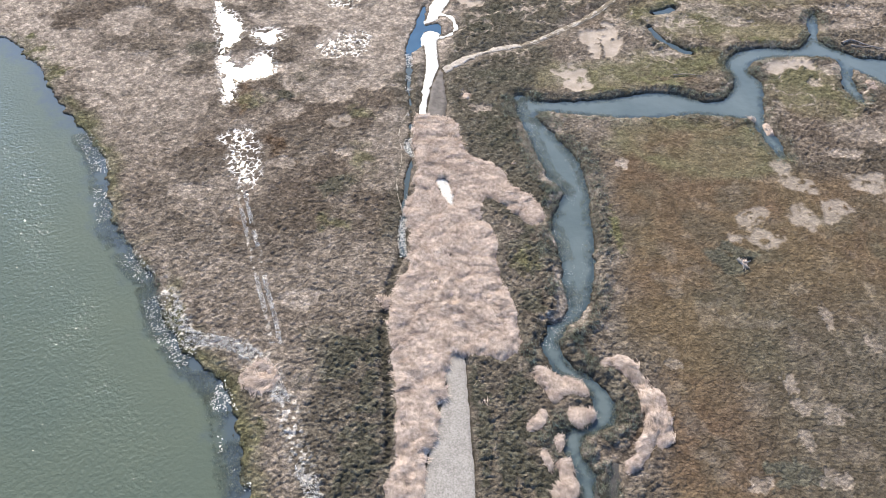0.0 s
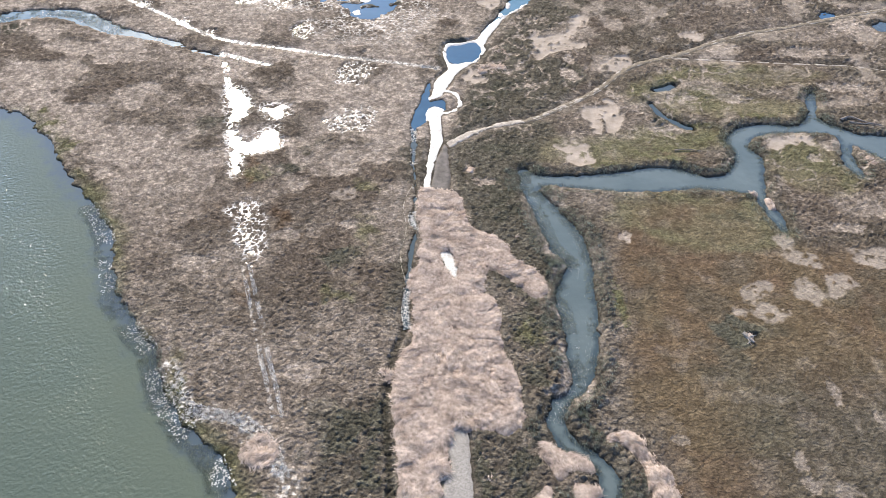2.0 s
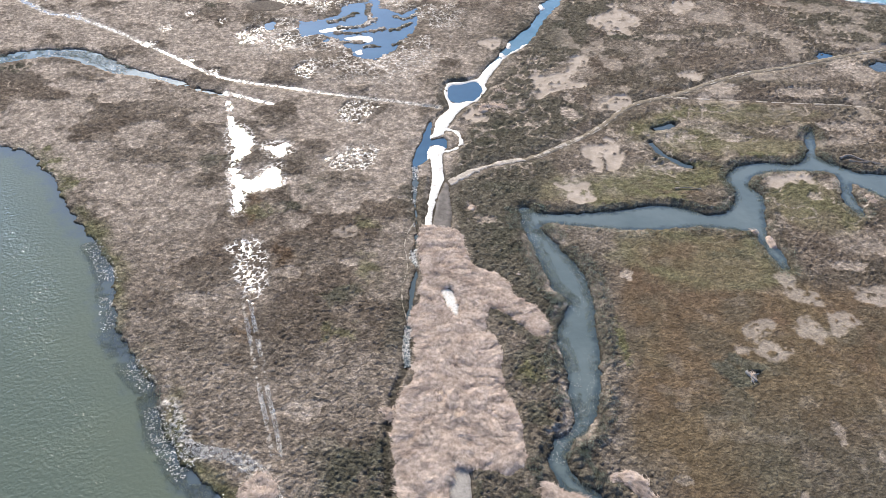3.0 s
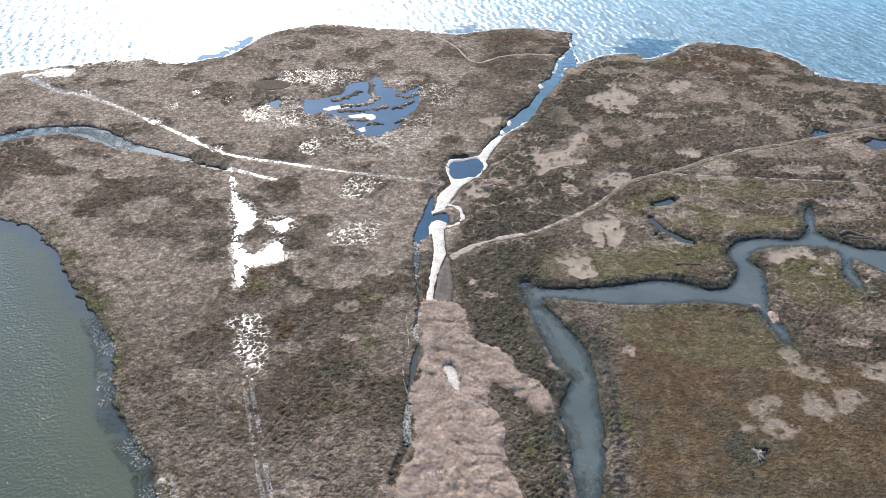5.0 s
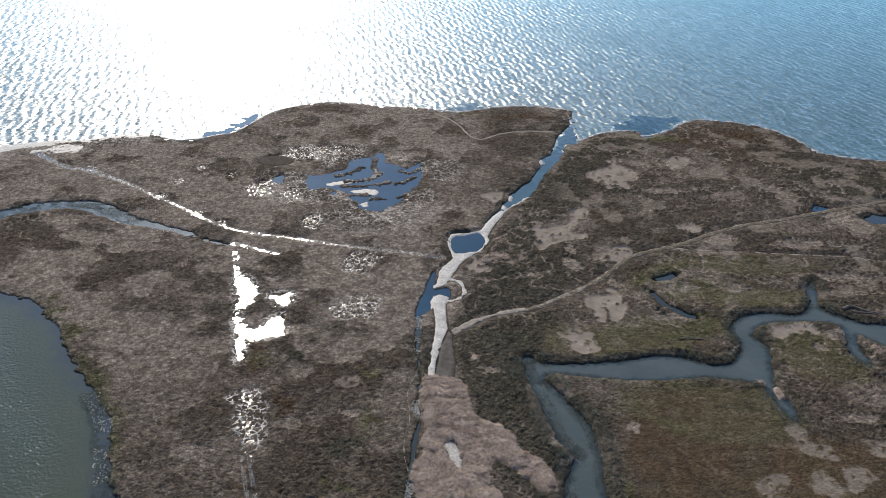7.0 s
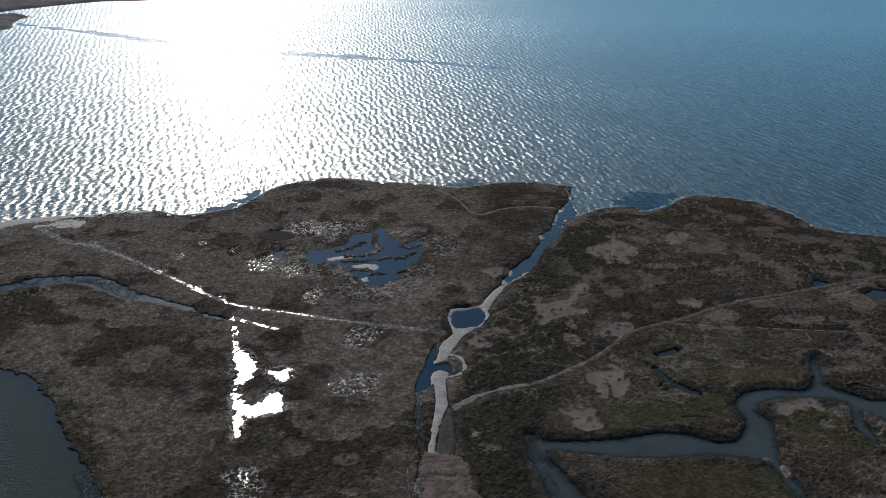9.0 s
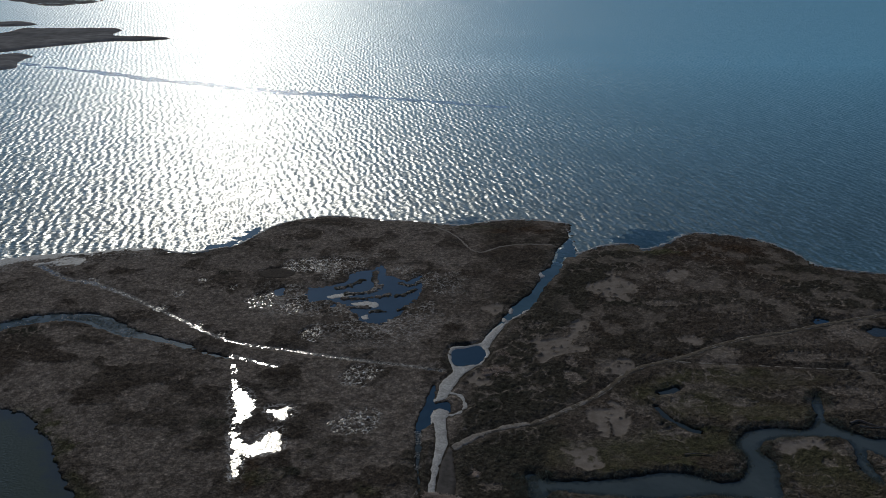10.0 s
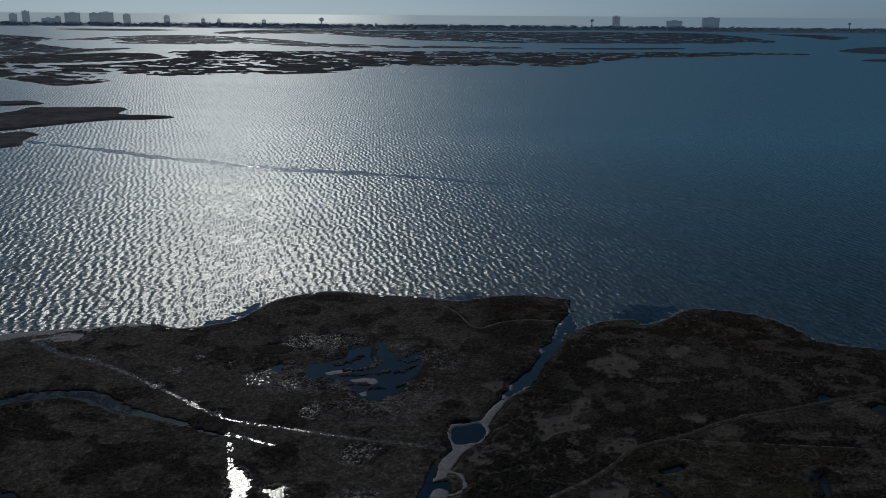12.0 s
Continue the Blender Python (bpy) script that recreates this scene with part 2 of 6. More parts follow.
ISLE_MID = [(-842, 3063), (-821, 3627), (-594, 3816), (-290, 3688), (227, 3638), (699, 3677), (1022, 3579), (971, 2676), (779, 2447), (455, 2384),
    (148, 2366), (-36, 2464), (-211, 2686), (-492, 3160)]
ISLE_THIN = [(-1621, 3585), (-1416, 3656), (-1097, 3538), (-1305, 3368)]
ISLE_EAST = [(1264, 3555), (1428, 3512), (1424, 3201), (1208, 2835), (1266, 3163)]
ISLE_FAR_EAST = [(875, 2001), (1016, 2182), (1092, 2230), (1204, 2250), (983, 1832), (882, 1892)]
ISLE_LOW_EAST = [(742, 1587), (838, 1638), (831, 1544), (756, 1552)]
STREAK_THIN = [(256, 2019), (390, 2042), (527, 2065), (532, 2035), (378, 1979), (252, 1988)]
COAST = [(-2262, 4172), (-1945, 4306), (-1318, 4084), (-707, 3900), (-251, 3812), (240, 3855), (788, 4150), (1251, 3944), (1913, 3926), (2061, 3867)]
SLICK = [(-269, 532), (-228, 511), (-198, 495), (-166, 476), (-139, 463), (-95, 444), (-58, 434), (-23, 425), (27, 406)]
COVE_CALM = [(-65.1, 209.3), (-63.5, 214.7), (-59.9, 219.5), (-55.3, 226.8), (-53, 229.2), (-54.1, 222.4), (-57, 214.9), (-61, 211.5)]
EAST_CALM = [(44.1, 218.5), (48, 225.8), (54.4, 230.7), (60.7, 230.4), (64.6, 228.2), (60.3, 221.7), (55.6, 217.6), (51.3, 214.8), (48.7, 216.9)]
NORTH_CALM = [(0.6, 231.8), (7, 233.5), (11.5, 236), (8.7, 239.4), (3.8, 239.2), (-2.6, 235.1)]
WASH = [(-121.5, 196.9), (-113, 202.8), (-105.7, 205.7), (-96.2, 207.2), (-87.1, 210.3), (-80.1, 211.3), (-78.8, 209.7), (-86.1, 207.5), (-91.7,
    203), (-93.7, 197.7), (-97.5, 196.1), (-101.1, 198.2), (-105.7, 195.9), (-108.2, 192.2), (-117.3, 188.5)]
POND_BAR_A = [(-28.8, 181), (-26.7, 182.3), (-21.8, 183.4), (-20.2, 182.5), (-25.1, 180.4), (-27.6, 179.7)]
POND_BAR_B = [(-22.5, 177.4), (-18.5, 178.7), (-16.1, 176.9), (-16.9, 174.8), (-19.5, 175.6), (-21.4, 175.6)]
POND_BAR_C = [(-19.7, 170.3), (-18.2, 171.5), (-17.7, 169.2), (-19.1, 168.6)]
STRANDLINE = [(-33.5, 70.7), (-30.1, 64.4), (-27.1, 63.2), (-23.6, 62.3), (-19.9, 59.5), (-17.8, 55.6), (-15.9, 51.2), (-14.2, 47), (-12.6, 43),
    (-11.5, 40.1)]
FIELD = [(25.2, 101.6), (32.3, 105.6), (47.9, 105.7), (50.6, 95.3), (64, 92.9), (67.2, 75.2), (54.9, 39.7), (25, 39.6), (26.1, 51.4), (23.2, 63.9),
    (24.3, 81.1)]
COMB = [(18.8, 60.5), (20.8, 60.3), (22.2, 58.7), (23.2, 55.8), (23.7, 52.4), (23.4, 49.9), (22.2, 48.2), (20.1, 46.4)]
SHRUB_EAST = [(1.4, 120.7), (2.8, 131), (6.2, 143.5), (11.2, 158), (16.7, 168.9), (25.5, 189.3), (32.2, 205.8), (44.7, 212.1), (53.9, 210.4), (42.1,
    196.8), (32.4, 186.2), (29.3, 172.1), (19.6, 160.8), (16.4, 149.5), (23, 148.5), (26.7, 142.9), (20.4, 134.4), (13.8, 129.3), (6.7, 126.3)]
SHRUB_CREEK = [(1.4, 118.3), (8.6, 123.7), (16.7, 127.5), (19.1, 122.1), (15.6, 115.3), (12.7, 112.9), (11.6, 103.2), (13.9, 95.4), (15.6, 88.3),
    (12.8, 83.8), (6.9, 85.9), (5, 97.7), (2.1, 106.6)]
SHRUB_DITCH = [(-12.5, 63.7), (-5.8, 65.4), (-5.3, 55.6), (-4.9, 49.1), (-5.8, 41.9), (-12.8, 41.9), (-15, 51.2), (-13.4, 56.4)]
SHRUB_ROAD = [(3.7, 61.6), (8.2, 60.4), (11, 54.2), (12.3, 42), (4.2, 42), (4, 52.7)]
SHRUB_SHORE = [(87, 207.4), (92.3, 198.2), (105.1, 193.2), (119.8, 186.9), (113.2, 173.7), (98.1, 176.9), (87.4, 178.1), (81.9, 184.3), (79.3, 192.5)]
DITCH_SIDE = [(-4.9, 108.4), (-5.7, 106), (-6.1, 102.7), (-5.6, 99.6), (-5.5, 96.5), (-6, 93.1), (-5.8, 89.5), (-5.2, 86.8)]
HEAP_A = [(11, 58.9), (11.7, 59.5), (13.6, 58.5), (15.2, 57.9), (16.8, 56.5), (16.6, 55.6), (15.2, 55.9), (14, 55.6), (13.5, 54.7), (12.6, 54.6),
    (12.2, 56.2), (11.3, 57.6)]
HEAP_B = [(14.3, 53.4), (15.4, 54), (17, 53.4), (16.8, 52.6), (15.6, 51.6), (14.6, 52.1)]
HEAP_C = [(9.6, 51), (10.5, 52.6), (11.7, 53.7), (11.9, 52.9), (11.4, 51.5), (10.4, 50.8)]
HEAP_D = [(12.7, 50.2), (13.3, 50.4), (13.4, 49), (12.8, 48.3)]
HEAP_E = [(11.1, 48.5), (11.6, 48.2), (12.1, 46.5), (12, 45.6), (11.5, 46)]
HEAP_F = [(12.6, 47), (13.8, 47.5), (14.2, 46.2), (14.2, 42.7), (11.7, 42.7), (12, 44.1), (12.7, 45)]
ISLET_A = [(-26.8, 185.7), (-24.1, 186.9), (-21.4, 190.9)]
ISLET_B = [(-24.5, 182.5), (-20.2, 183.3), (-17, 186.5), (-18.5, 191), (-18.7, 196.9)]
ISLET_C = [(-24.4, 179.6), (-21.6, 179.4), (-18.7, 180.5)]
ISLET_D = [(-16.6, 181.1), (-14.1, 182.2)]
ISLET_E = [(-12.7, 182), (-10.6, 182.8), (-8.1, 185.6)]
ISLET_F = [(-11.8, 188.9), (-9.5, 187.8), (-6.9, 191.5)]
ISLET_G = [(-27.5, 178.2), (-25.1, 176.2), (-22, 174.8), (-18.7, 175.3)]
ISLET_H = [(-17.6, 172.9), (-15.6, 173.1)]
ISLET_I = [(-11, 174), (-9.8, 175.1)]
GROOVE = [(-5.0, 77.2), (-5.9, 73), (-6.4, 68.6), (-6.6, 64.6), (-6.2, 60.4), (-5.6, 55.6), (-5.3, 51.2), (-5.4, 47.1)]
MEADOW_A = [(17.6, 121.4), (25.7, 122.5), (34.9, 126.7), (42.4, 125.4), (48.4, 124.5), (46.1, 120.6), (39, 118), (32, 114.8), (17.4, 114.6)]
MEADOW_B = [(38.3, 132.2), (40.7, 137.5), (47.6, 141.2), (55.8, 136.7), (65.4, 134.9), (63.5, 130.3), (50.2, 130.1), (43.2, 129.7)]
MEADOW_C = [(54.1, 120.6), (56.8, 123.7), (62, 123.7), (65.7, 120.3), (66.4, 116.7), (64.7, 108.3), (56.5, 108.2), (53.3, 114.2)]
MEADOW_D = [(26.3, 106.5), (35.1, 106.6), (45.6, 106.8), (48.7, 101.8), (50.2, 95.3), (44.3, 91.5), (35.7, 92.7), (30.7, 96.4), (26.1, 98.9)]
MEADOW_E = [(32.2, 137.3), (38.8, 144.3), (48.5, 148.6), (59.6, 148.4), (70.8, 145.7), (69.1, 141.1), (54.2, 141.2), (43.6, 141.3), (38.4, 136.8),
    (34.9, 134.7)]
PUDDLE_A = [(79.4, 170.5), (81.3, 172.3), (82.6, 171.2), (82, 168.9), (79.8, 168.3)]
PUDDLE_B = [(-41.2, 183.3), (-39.9, 185.7), (-38.8, 183.9), (-39.6, 181.3)]
BARE_A = [(17.2, 159.7), (21.2, 159.3), (24.4, 160.9), (25.4, 157.8), (27.3, 156.4), (26.4, 153.8), (21.8, 153.2), (19.2, 149.6), (16.9, 148.3),
    (18.3, 152.7), (17.5, 156.1)]
BARE_B = [(27.3, 168.1), (29.6, 169.3), (30.3, 165.9), (26.8, 161.5), (24.4, 160.9), (25.3, 164.1)]
BARE_C = [(32, 187.2), (38.1, 192.8), (39.1, 196.7), (42.1, 196.8), (42.6, 191.5), (45.5, 188.2), (42, 184.2), (39, 178.1), (36.2, 180.8), (34.8,
    184)]
BARE_D = [(27.7, 146.3), (30.3, 149.1), (33.4, 151.1), (36.4, 149.3), (34.9, 146.9), (30.2, 145)]
BARE_E = [(23.6, 131.1), (26.5, 133.9), (30.2, 134.4), (32.3, 130.5), (31.6, 127.4), (28.7, 124.8), (26.1, 123.7), (25.5, 126.8)]
BARE_G = [(48.3, 96.5), (49.8, 97.2), (51.3, 94.6), (53, 92.7), (54.1, 88.4), (56.5, 88.4), (56.9, 86.1), (54.2, 84), (52.7, 85.4), (52.5, 88.4),
    (51.2, 90.8), (48, 92.6)]
BARE_H = [(41.5, 86.5), (43.7, 87.1), (44.5, 85.4), (42.7, 83.6), (40.9, 84.2)]
BARE_I = [(48.1, 87.7), (49.9, 87.8), (51.7, 85.4), (51, 83.9), (49.1, 82.8), (47.6, 84.2)]
BARE_F = [(39.6, 81.9), (42.8, 82.5), (44.4, 81.2), (46.1, 80.4), (43.3, 78.7), (41.3, 79.8), (39.4, 80.5)]
BARE_L = [(58.7, 94.7), (60.7, 93.4), (64.1, 94.1), (62, 88.5), (60.4, 90.3), (58.8, 91.5)]
BARE_J = [(2.9, 142.6), (6.1, 147.2), (7.5, 144.5), (7, 140.9), (4.8, 140.2)]
BARE_K = [(7.5, 175.7), (10.7, 177.9), (12.3, 174), (9.6, 171)]
BARE_M = [(-17.4, 106.5), (-16.5, 108), (-14.5, 107.4), (-14, 105.2), (-15.6, 104.2), (-17, 104.8)]
BARE_N = [(53.9, 119.8), (56.3, 122.8), (61.6, 123.7), (62.3, 121.6), (57.1, 119.8)]
BARE_O = [(18.8, 119.8), (21.8, 121.1), (23.8, 118.7), (23.9, 115), (20.2, 115)]
BARE_P = [(46.3, 158.9), (50, 162.1), (52.5, 160.3), (50.1, 157.7)]
BARE_Q = [(53.2, 197.1), (58.9, 200.5), (58.9, 194.8), (54.1, 191.8)]

# vegetation patches: centre x, y and half sizes
PALE_NEAR = [(-16.9, 69.9, 2.8, 2.0), (-49.8, 118.8, 4.1, 4.9), (-55.2, 136.4, 3.5, 3.5), (-34.6, 89.7, 3.0, 2.1), (-28.7, 75.1, 1.0, 1.2), (40.2,
    57.4, 1.0, 1.3), (40.6, 54.2, 1.3, 1.1), (44.0, 53.2, 1.7, 1.5), (39.9, 50.0, 0.9, 1.5), (47.3, 67.5, 0.8, 2.3), (51.6, 63.2, 1.2, 1.3), (41.5, 45.3, 1.8, 1.3), (33.6, 44.6, 1.5, 1.2), (-22.8, 95.9, 2.0, 1.8), (-13.9, 98.6, 1.5, 1.1), (-53.6, 110.9, 1.8, 1.8)]
PALE_EAST = [(38.4, 124.7, 3.8, 1.7), (57.8, 122.3, 4.3, 1.7), (65.2, 120.3, 2.4, 2.3), (42.4, 135.6, 3.5, 1.9), (51.5, 135.7, 3.5, 1.9), (74.1,
    139.9, 5.2, 1.6), (60.4, 98.6, 2.9, 1.3), (4.2, 112.7, 0.9, 1.5), (6.4, 109.7, 2.2, 1.2), (60.8, 116.7, 1.3, 1.6), (65.8, 103.3, 2.2, 1.9),
    (26.6, 96.4, 1.0, 1.3), (27.2, 60.1, 1.1, 0.8)]
PALE_FAR = [(-63.5, 152.5, 7.5, 5.5), (-85, 186, 11, 7), (-70, 192, 11, 7), (-58, 178, 10, 6), (-78, 201, 12, 5), (-70, 177, 8, 5), (-40, 172, 8, 5), (-48, 200, 7, 5), (-75.8, 153.3, 3.6, 2.5), (38.3, 189.7, 2.7, 2.7), (54.2, 195.3, 2.8, 2.5), (48.0, 178.6, 5.4, 1.6), (23.6, 143.9, 2.2, 2.2), (49.7,
    160.8, 3.1, 2.1), (-13.3, 198.9, 5.9, 3.7), (83.5, 164.5, 5.1, 3.3), (54.5, 154.5, 3.4, 2.5), (-60.2, 167.0, 3.6, 2.2), (-60.9, 183.6, 5.2, 3.2),
    (-72.1, 185.7, 3.9, 2.3), (-14.0, 152.4, 3.4, 2.4), (-31.4, 170.6, 3.7, 2.6), (24.2, 149.7, 1.1, 1.9), (71.2, 153.2, 6.9, 2.0)]
GREEN = [(-14.6, 83.5, 2.7, 2.2), (-30.1, 111.1, 3.2, 3.0), (-19.5, 50.4, 1.3, 3.2), (-31.3, 67.1, 0.8, 3.0), (-62.2, 118.6, 1.8, 3.6), (-68.5,
    124.9, 1.7, 2.1), (38.3, 119.3, 5.8, 1.5), (32.5, 117.6, 5.6, 1.4), (43.0, 126.1, 4.3, 1.2), (55.0, 129.8, 3.9, 1.5), (23.7, 82.2, 1.1, 5.4),
    (25.6, 114.7, 3.6, 1.1), (-11.3, 96.0, 2.5, 5.1), (-12.1, 108.3, 2.6, 3.5), (11.2, 75.8, 2.2, 3.0), (43.5, 121.7, 3.8, 2.3), (36.9, 116.4, 5.5, 1.4), (-66.7, 124.7, 1.6, 3.3), (-62.8, 119.5, 1.2, 3.4), (-70.4, 129.0, 1.4, 1.9), (6.9, 230.6, 4.7, 4.7), (48.0,
    214.3, 5.9, 3.3), (56.5, 212.5, 5.9, 3.3)]
OLIVE = [(35.6, 119.6, 11.2, 3.9), (54.6, 132.0, 11.0, 4.1), (35.4, 95.2, 10.7, 8.9), (28.6,
    67.4, 7.6, 10.8), (56.2, 113.5, 5.5, 5.9), (40.4, 76.0, 8.1, 5.0), (29.5, 52.8, 5.6, 5.1), (47.0, 101.8, 5.1, 4.1)]
RUST = [(34, 50, 12, 7), (45, 47, 10, 8), (41, 58, 11, 6), (49.2, 69.3, 6.3, 5.6), (46.4, 85.9, 2.6, 2.3), (46.2, 82.3, 1.1, 0.9), (-31.2, 112.6, 2.1, 6.1), (-26.9, 86.3, 1.4, 6.8), (56.9, 83.5, 4.6,
    6.6), (43.7, 48.6, 5.5, 4.8), (42.1, 64.0, 4.7, 4.3), (56.9, 75.1, 3.7, 6.0), (-23.1, 98.5, 3.3, 3.9), (24.1, 229.8, 7.9, 4.7), (72.2, 210.9,
    16.2, 12.1), (83.3, 196.1, 9.7, 5.8), (44.1, 153.8, 4.6, 2.0), (13.0, 227.1, 6.2, 4.1)]
DARK_FAR = [(-43.4, 211.6, 7.3, 2.9), (39.1, 178.4, 7.7, 1.9), (-56.8, 194.0, 5.5, 1.8), (-73.3, 143.9, 5.4, 2.7), (-86.9,
    160.8, 7.1, 2.4), (10.2, 118.5, 8.5, 5.1), (9.2, 137.2, 6.3, 7.5), (25.3, 181.1, 3.1, 9.5)]
DARK_NEAR = [(-12, 61, 4.5, 8.0), (-8.2, 55.6, 1.9, 8.0), (-8.9, 46.5, 2.4, 5.5), (-7.2, 63.5, 1.3, 5.0), (5.0, 50.5, 1.2, 8.5), (8.0, 48.0, 3.0, 6.0), (9.3, 56.5, 2.2, 3.5), (11.0, 45.0, 2.0, 4.0), (8.8, 104.2, 3.4, 8.4), (-22.1, 119.0, 3.7, 3.3), (-41.0, 125.6, 2.9, 3.1), (-25.0, 112.7, 3.6, 2.1), (-14.9, 91.0, 3.2, 2.4), (11.4,
    78.9, 2.5, 5.2), (37.6, 77.2, 4.2, 3.7), (37.5, 45.9, 3.6, 2.6), (11.4, 69.1, 2.1, 2.8), (-5.3, 51.9, 1.0, 4.3), (-7.4, 47.1, 1.8, 3.3), (4.1,
    56.4, 0.9, 4.6), (44.2, 101.1, 4.2, 1.9), (39.2, 128.9, 3.5, 2.2), (35.1, 134.0, 3.4, 2.3), (45.9, 126.2, 5.8, 1.2), (38.7, 137.5, 3.1, 1.6)]
SHIMMER = [(-16.8, 127.6, 4.3, 5.0), (-28.4, 62.7, 1.5, 1.3), (-20.5, 59.1, 2.2, 1.3), (-15.6, 51.2, 0.9, 3.6), (-32.6, 69.8, 0.8, 0.9), (-33.5,
    200.4, 10.5, 5.6), (-42.9, 177.5, 3.6, 6.5), (-35.4, 174, 2.8, 4.5), (-59.1, 189.4, 1.6, 1.7), (-62.9, 181.3, 1.9, 1.9), (-51.5, 185.6, 1.3, 2.0), (-28.8, 160.9, 2.9,
    4.2), (-16.6, 144.1, 4.3, 4.9), (-15.2, 128.7, 3.6, 4.2), (-86.2, 188.0, 2.9, 2.7), (-97.7, 200.2, 5.0, 3.4), (-64.4, 173.2, 1.7, 2.1), (-54.2,
    165.1, 1.4, 1.9), (-47.8, 160.2, 1.4, 1.8)]


# ---------------------------------------------------------------- arithmetic on the plan
def lattice(x, y, seed):
    """Smooth value noise, 0 to 1."""
    ix, iy = np.floor(x).astype(np.int64), np.floor(y).astype(np.int64)
    fx, fy = x - ix, y - iy
    fx, fy = fx * fx * (3 - 2 * fx), fy * fy * (3 - 2 * fy)

    def corner(a, b):
        h = (a * 374761393 + b * 668265263 + seed * 974711) & 0xFFFFFFFF
        h = ((h ^ (h >> 13)) * 1274126177) & 0xFFFFFFFF
        return ((h ^ (h >> 16)) & 0xFFFFFF) / 16777215.0

    low = corner(ix, iy) * (1 - fx) + corner(ix + 1, iy) * fx
    high = corner(ix, iy + 1) * (1 - fx) + corner(ix + 1, iy + 1) * fx
    return low * (1 - fy) + high * fy


def fbm(x, y, size, seed, octaves=3):
    total, weight, amp = 0, 0, 1.0
    for k in range(octaves):
        total = total + amp * lattice(x / size * 2 ** k + 13.7 * k, y / size * 2 ** k - 7.1 * k, seed + k)
        weight += amp
        amp *= 0.5
    return total / weight


def billow(x, y, size, seed):
    """Rounded mounds with sharp creases, 0 to 1."""
    wx = x + size * 0.8 * (lattice(x / size * 0.6, y / size * 0.6, seed + 50) - 0.5)
    return np.clip(2.2 * np.abs(2 * fbm(wx, y, size, seed, 2) - 1), 0, 1) ** 0.8


def clumps(x, y, size, seed):
    """Close-set rounded clumps with narrow gaps, 0 to 1."""
    u, v = x / size, y / size
    u = u + 0.5 * (lattice(u * 0.7, v * 0.7, seed + 3) - 0.5)
    ix, iy = np.floor(u).astype(np.int64), np.floor(v).astype(np.int64)
    best = np.full(x.shape, 4.0)
    for dx in (-1, 0, 1):
        for dy in (-1, 0, 1):
            cx, cy = ix + dx, iy + dy
            h = (cx * 374761393 + cy * 668265263 + seed * 974711) & 0xFFFFFFFF
            h = ((h ^ (h >> 13)) * 1274126177) & 0xFFFFFFFF
            best = np.minimum(best, (cx + (h & 0xFFFF) / 65535.0 - u) ** 2 + (cy + ((h >> 16) & 0xFFFF) / 65535.0 - v) ** 2)
    return np.clip(1 - best / 0.72, 0, 1)


def veins(x, y, size, seed, octaves=3):
    """Distance in value from winding lines: 0 on the line."""
    return np.abs(fbm(x, y, size, seed, octaves) - 0.5)


def step(a, b, v):
    u = np.clip((v - a) / (b - a), 0, 1)
    return u * u * (3 - 2 * u)


def smooth(points, closed=True, cuts=4):
    """A rounded line through the points."""
    p = np.array(points, float)
    q = np.vstack([p[-1:], p, p[:2]]) if closed else np.vstack([2 * p[:1] - p[1:2], p, 2 * p[-1:] - p[-2:-1]])
    out = []
    for i in range(1, len(q) - 2):
        for s in np.arange(cuts) / cuts:
            a, b, c, d = q[i - 1], q[i], q[i + 1], q[i + 2]
            out.append(0.5 * (2 * b + (c - a) * s + (2 * a - 5 * b + 4 * c - d) * s * s + (3 * b - a - 3 * c + d) * s ** 3))
    if not closed:
        out.append(p[-1])
    return np.array(out)


def from_line(x, y, line, reach=8.0):
    """Distance to an open line, at most reach."""
    out = np.full(x.shape, reach)
    lo, hi = line.min(0) - reach, line.max(0) + reach
    near = (x > lo[0]) & (x < hi[0]) & (y > lo[1]) & (y < hi[1])
    px, py = x[near], y[near]
    best = np.full(px.shape, reach * reach)
    for (ax, ay), (bx, by) in zip(line[:-1], line[1:]):
        dx, dy = bx - ax, by - ay
        s = np.clip(((px - ax) * dx + (py - ay) * dy) / (dx * dx + dy * dy + 1e-9), 0, 1)
        best = np.minimum(best, (px - ax - s * dx) ** 2 + (py - ay - s * dy) ** 2)
    out[near] = np.sqrt(best)
    return out


def inside(x, y, ring, reach=8.0):
    """Signed distance to a closed outline, positive inside."""
    out = np.full(x.shape, -reach)
    lo, hi = ring.min(0) - reach, ring.max(0) + reach
    near = (x > lo[0]) & (x < hi[0]) & (y > lo[1]) & (y < hi[1])
    px, py = x[near], y[near]
    best = np.full(px.shape, 1e12)
    odd = np.zeros(px.shape, bool)
    for (ax, ay), (bx, by) in zip(ring, np.roll(ring, -1, 0)):
        dx, dy = bx - ax, by - ay
        s = np.clip(((px - ax) * dx + (py - ay) * dy) / (dx * dx + dy * dy + 1e-9), 0, 1)
        best = np.minimum(best, (px - ax - s * dx) ** 2 + (py - ay - s * dy) ** 2)
        if ay != by:
            odd ^= ((ay > py) != (by > py)) & (px < ax + (py - ay) * dx / dy)
    out[near] = np.clip(np.sqrt(best) * np.where(odd, 1, -1), -reach, None)
    return out


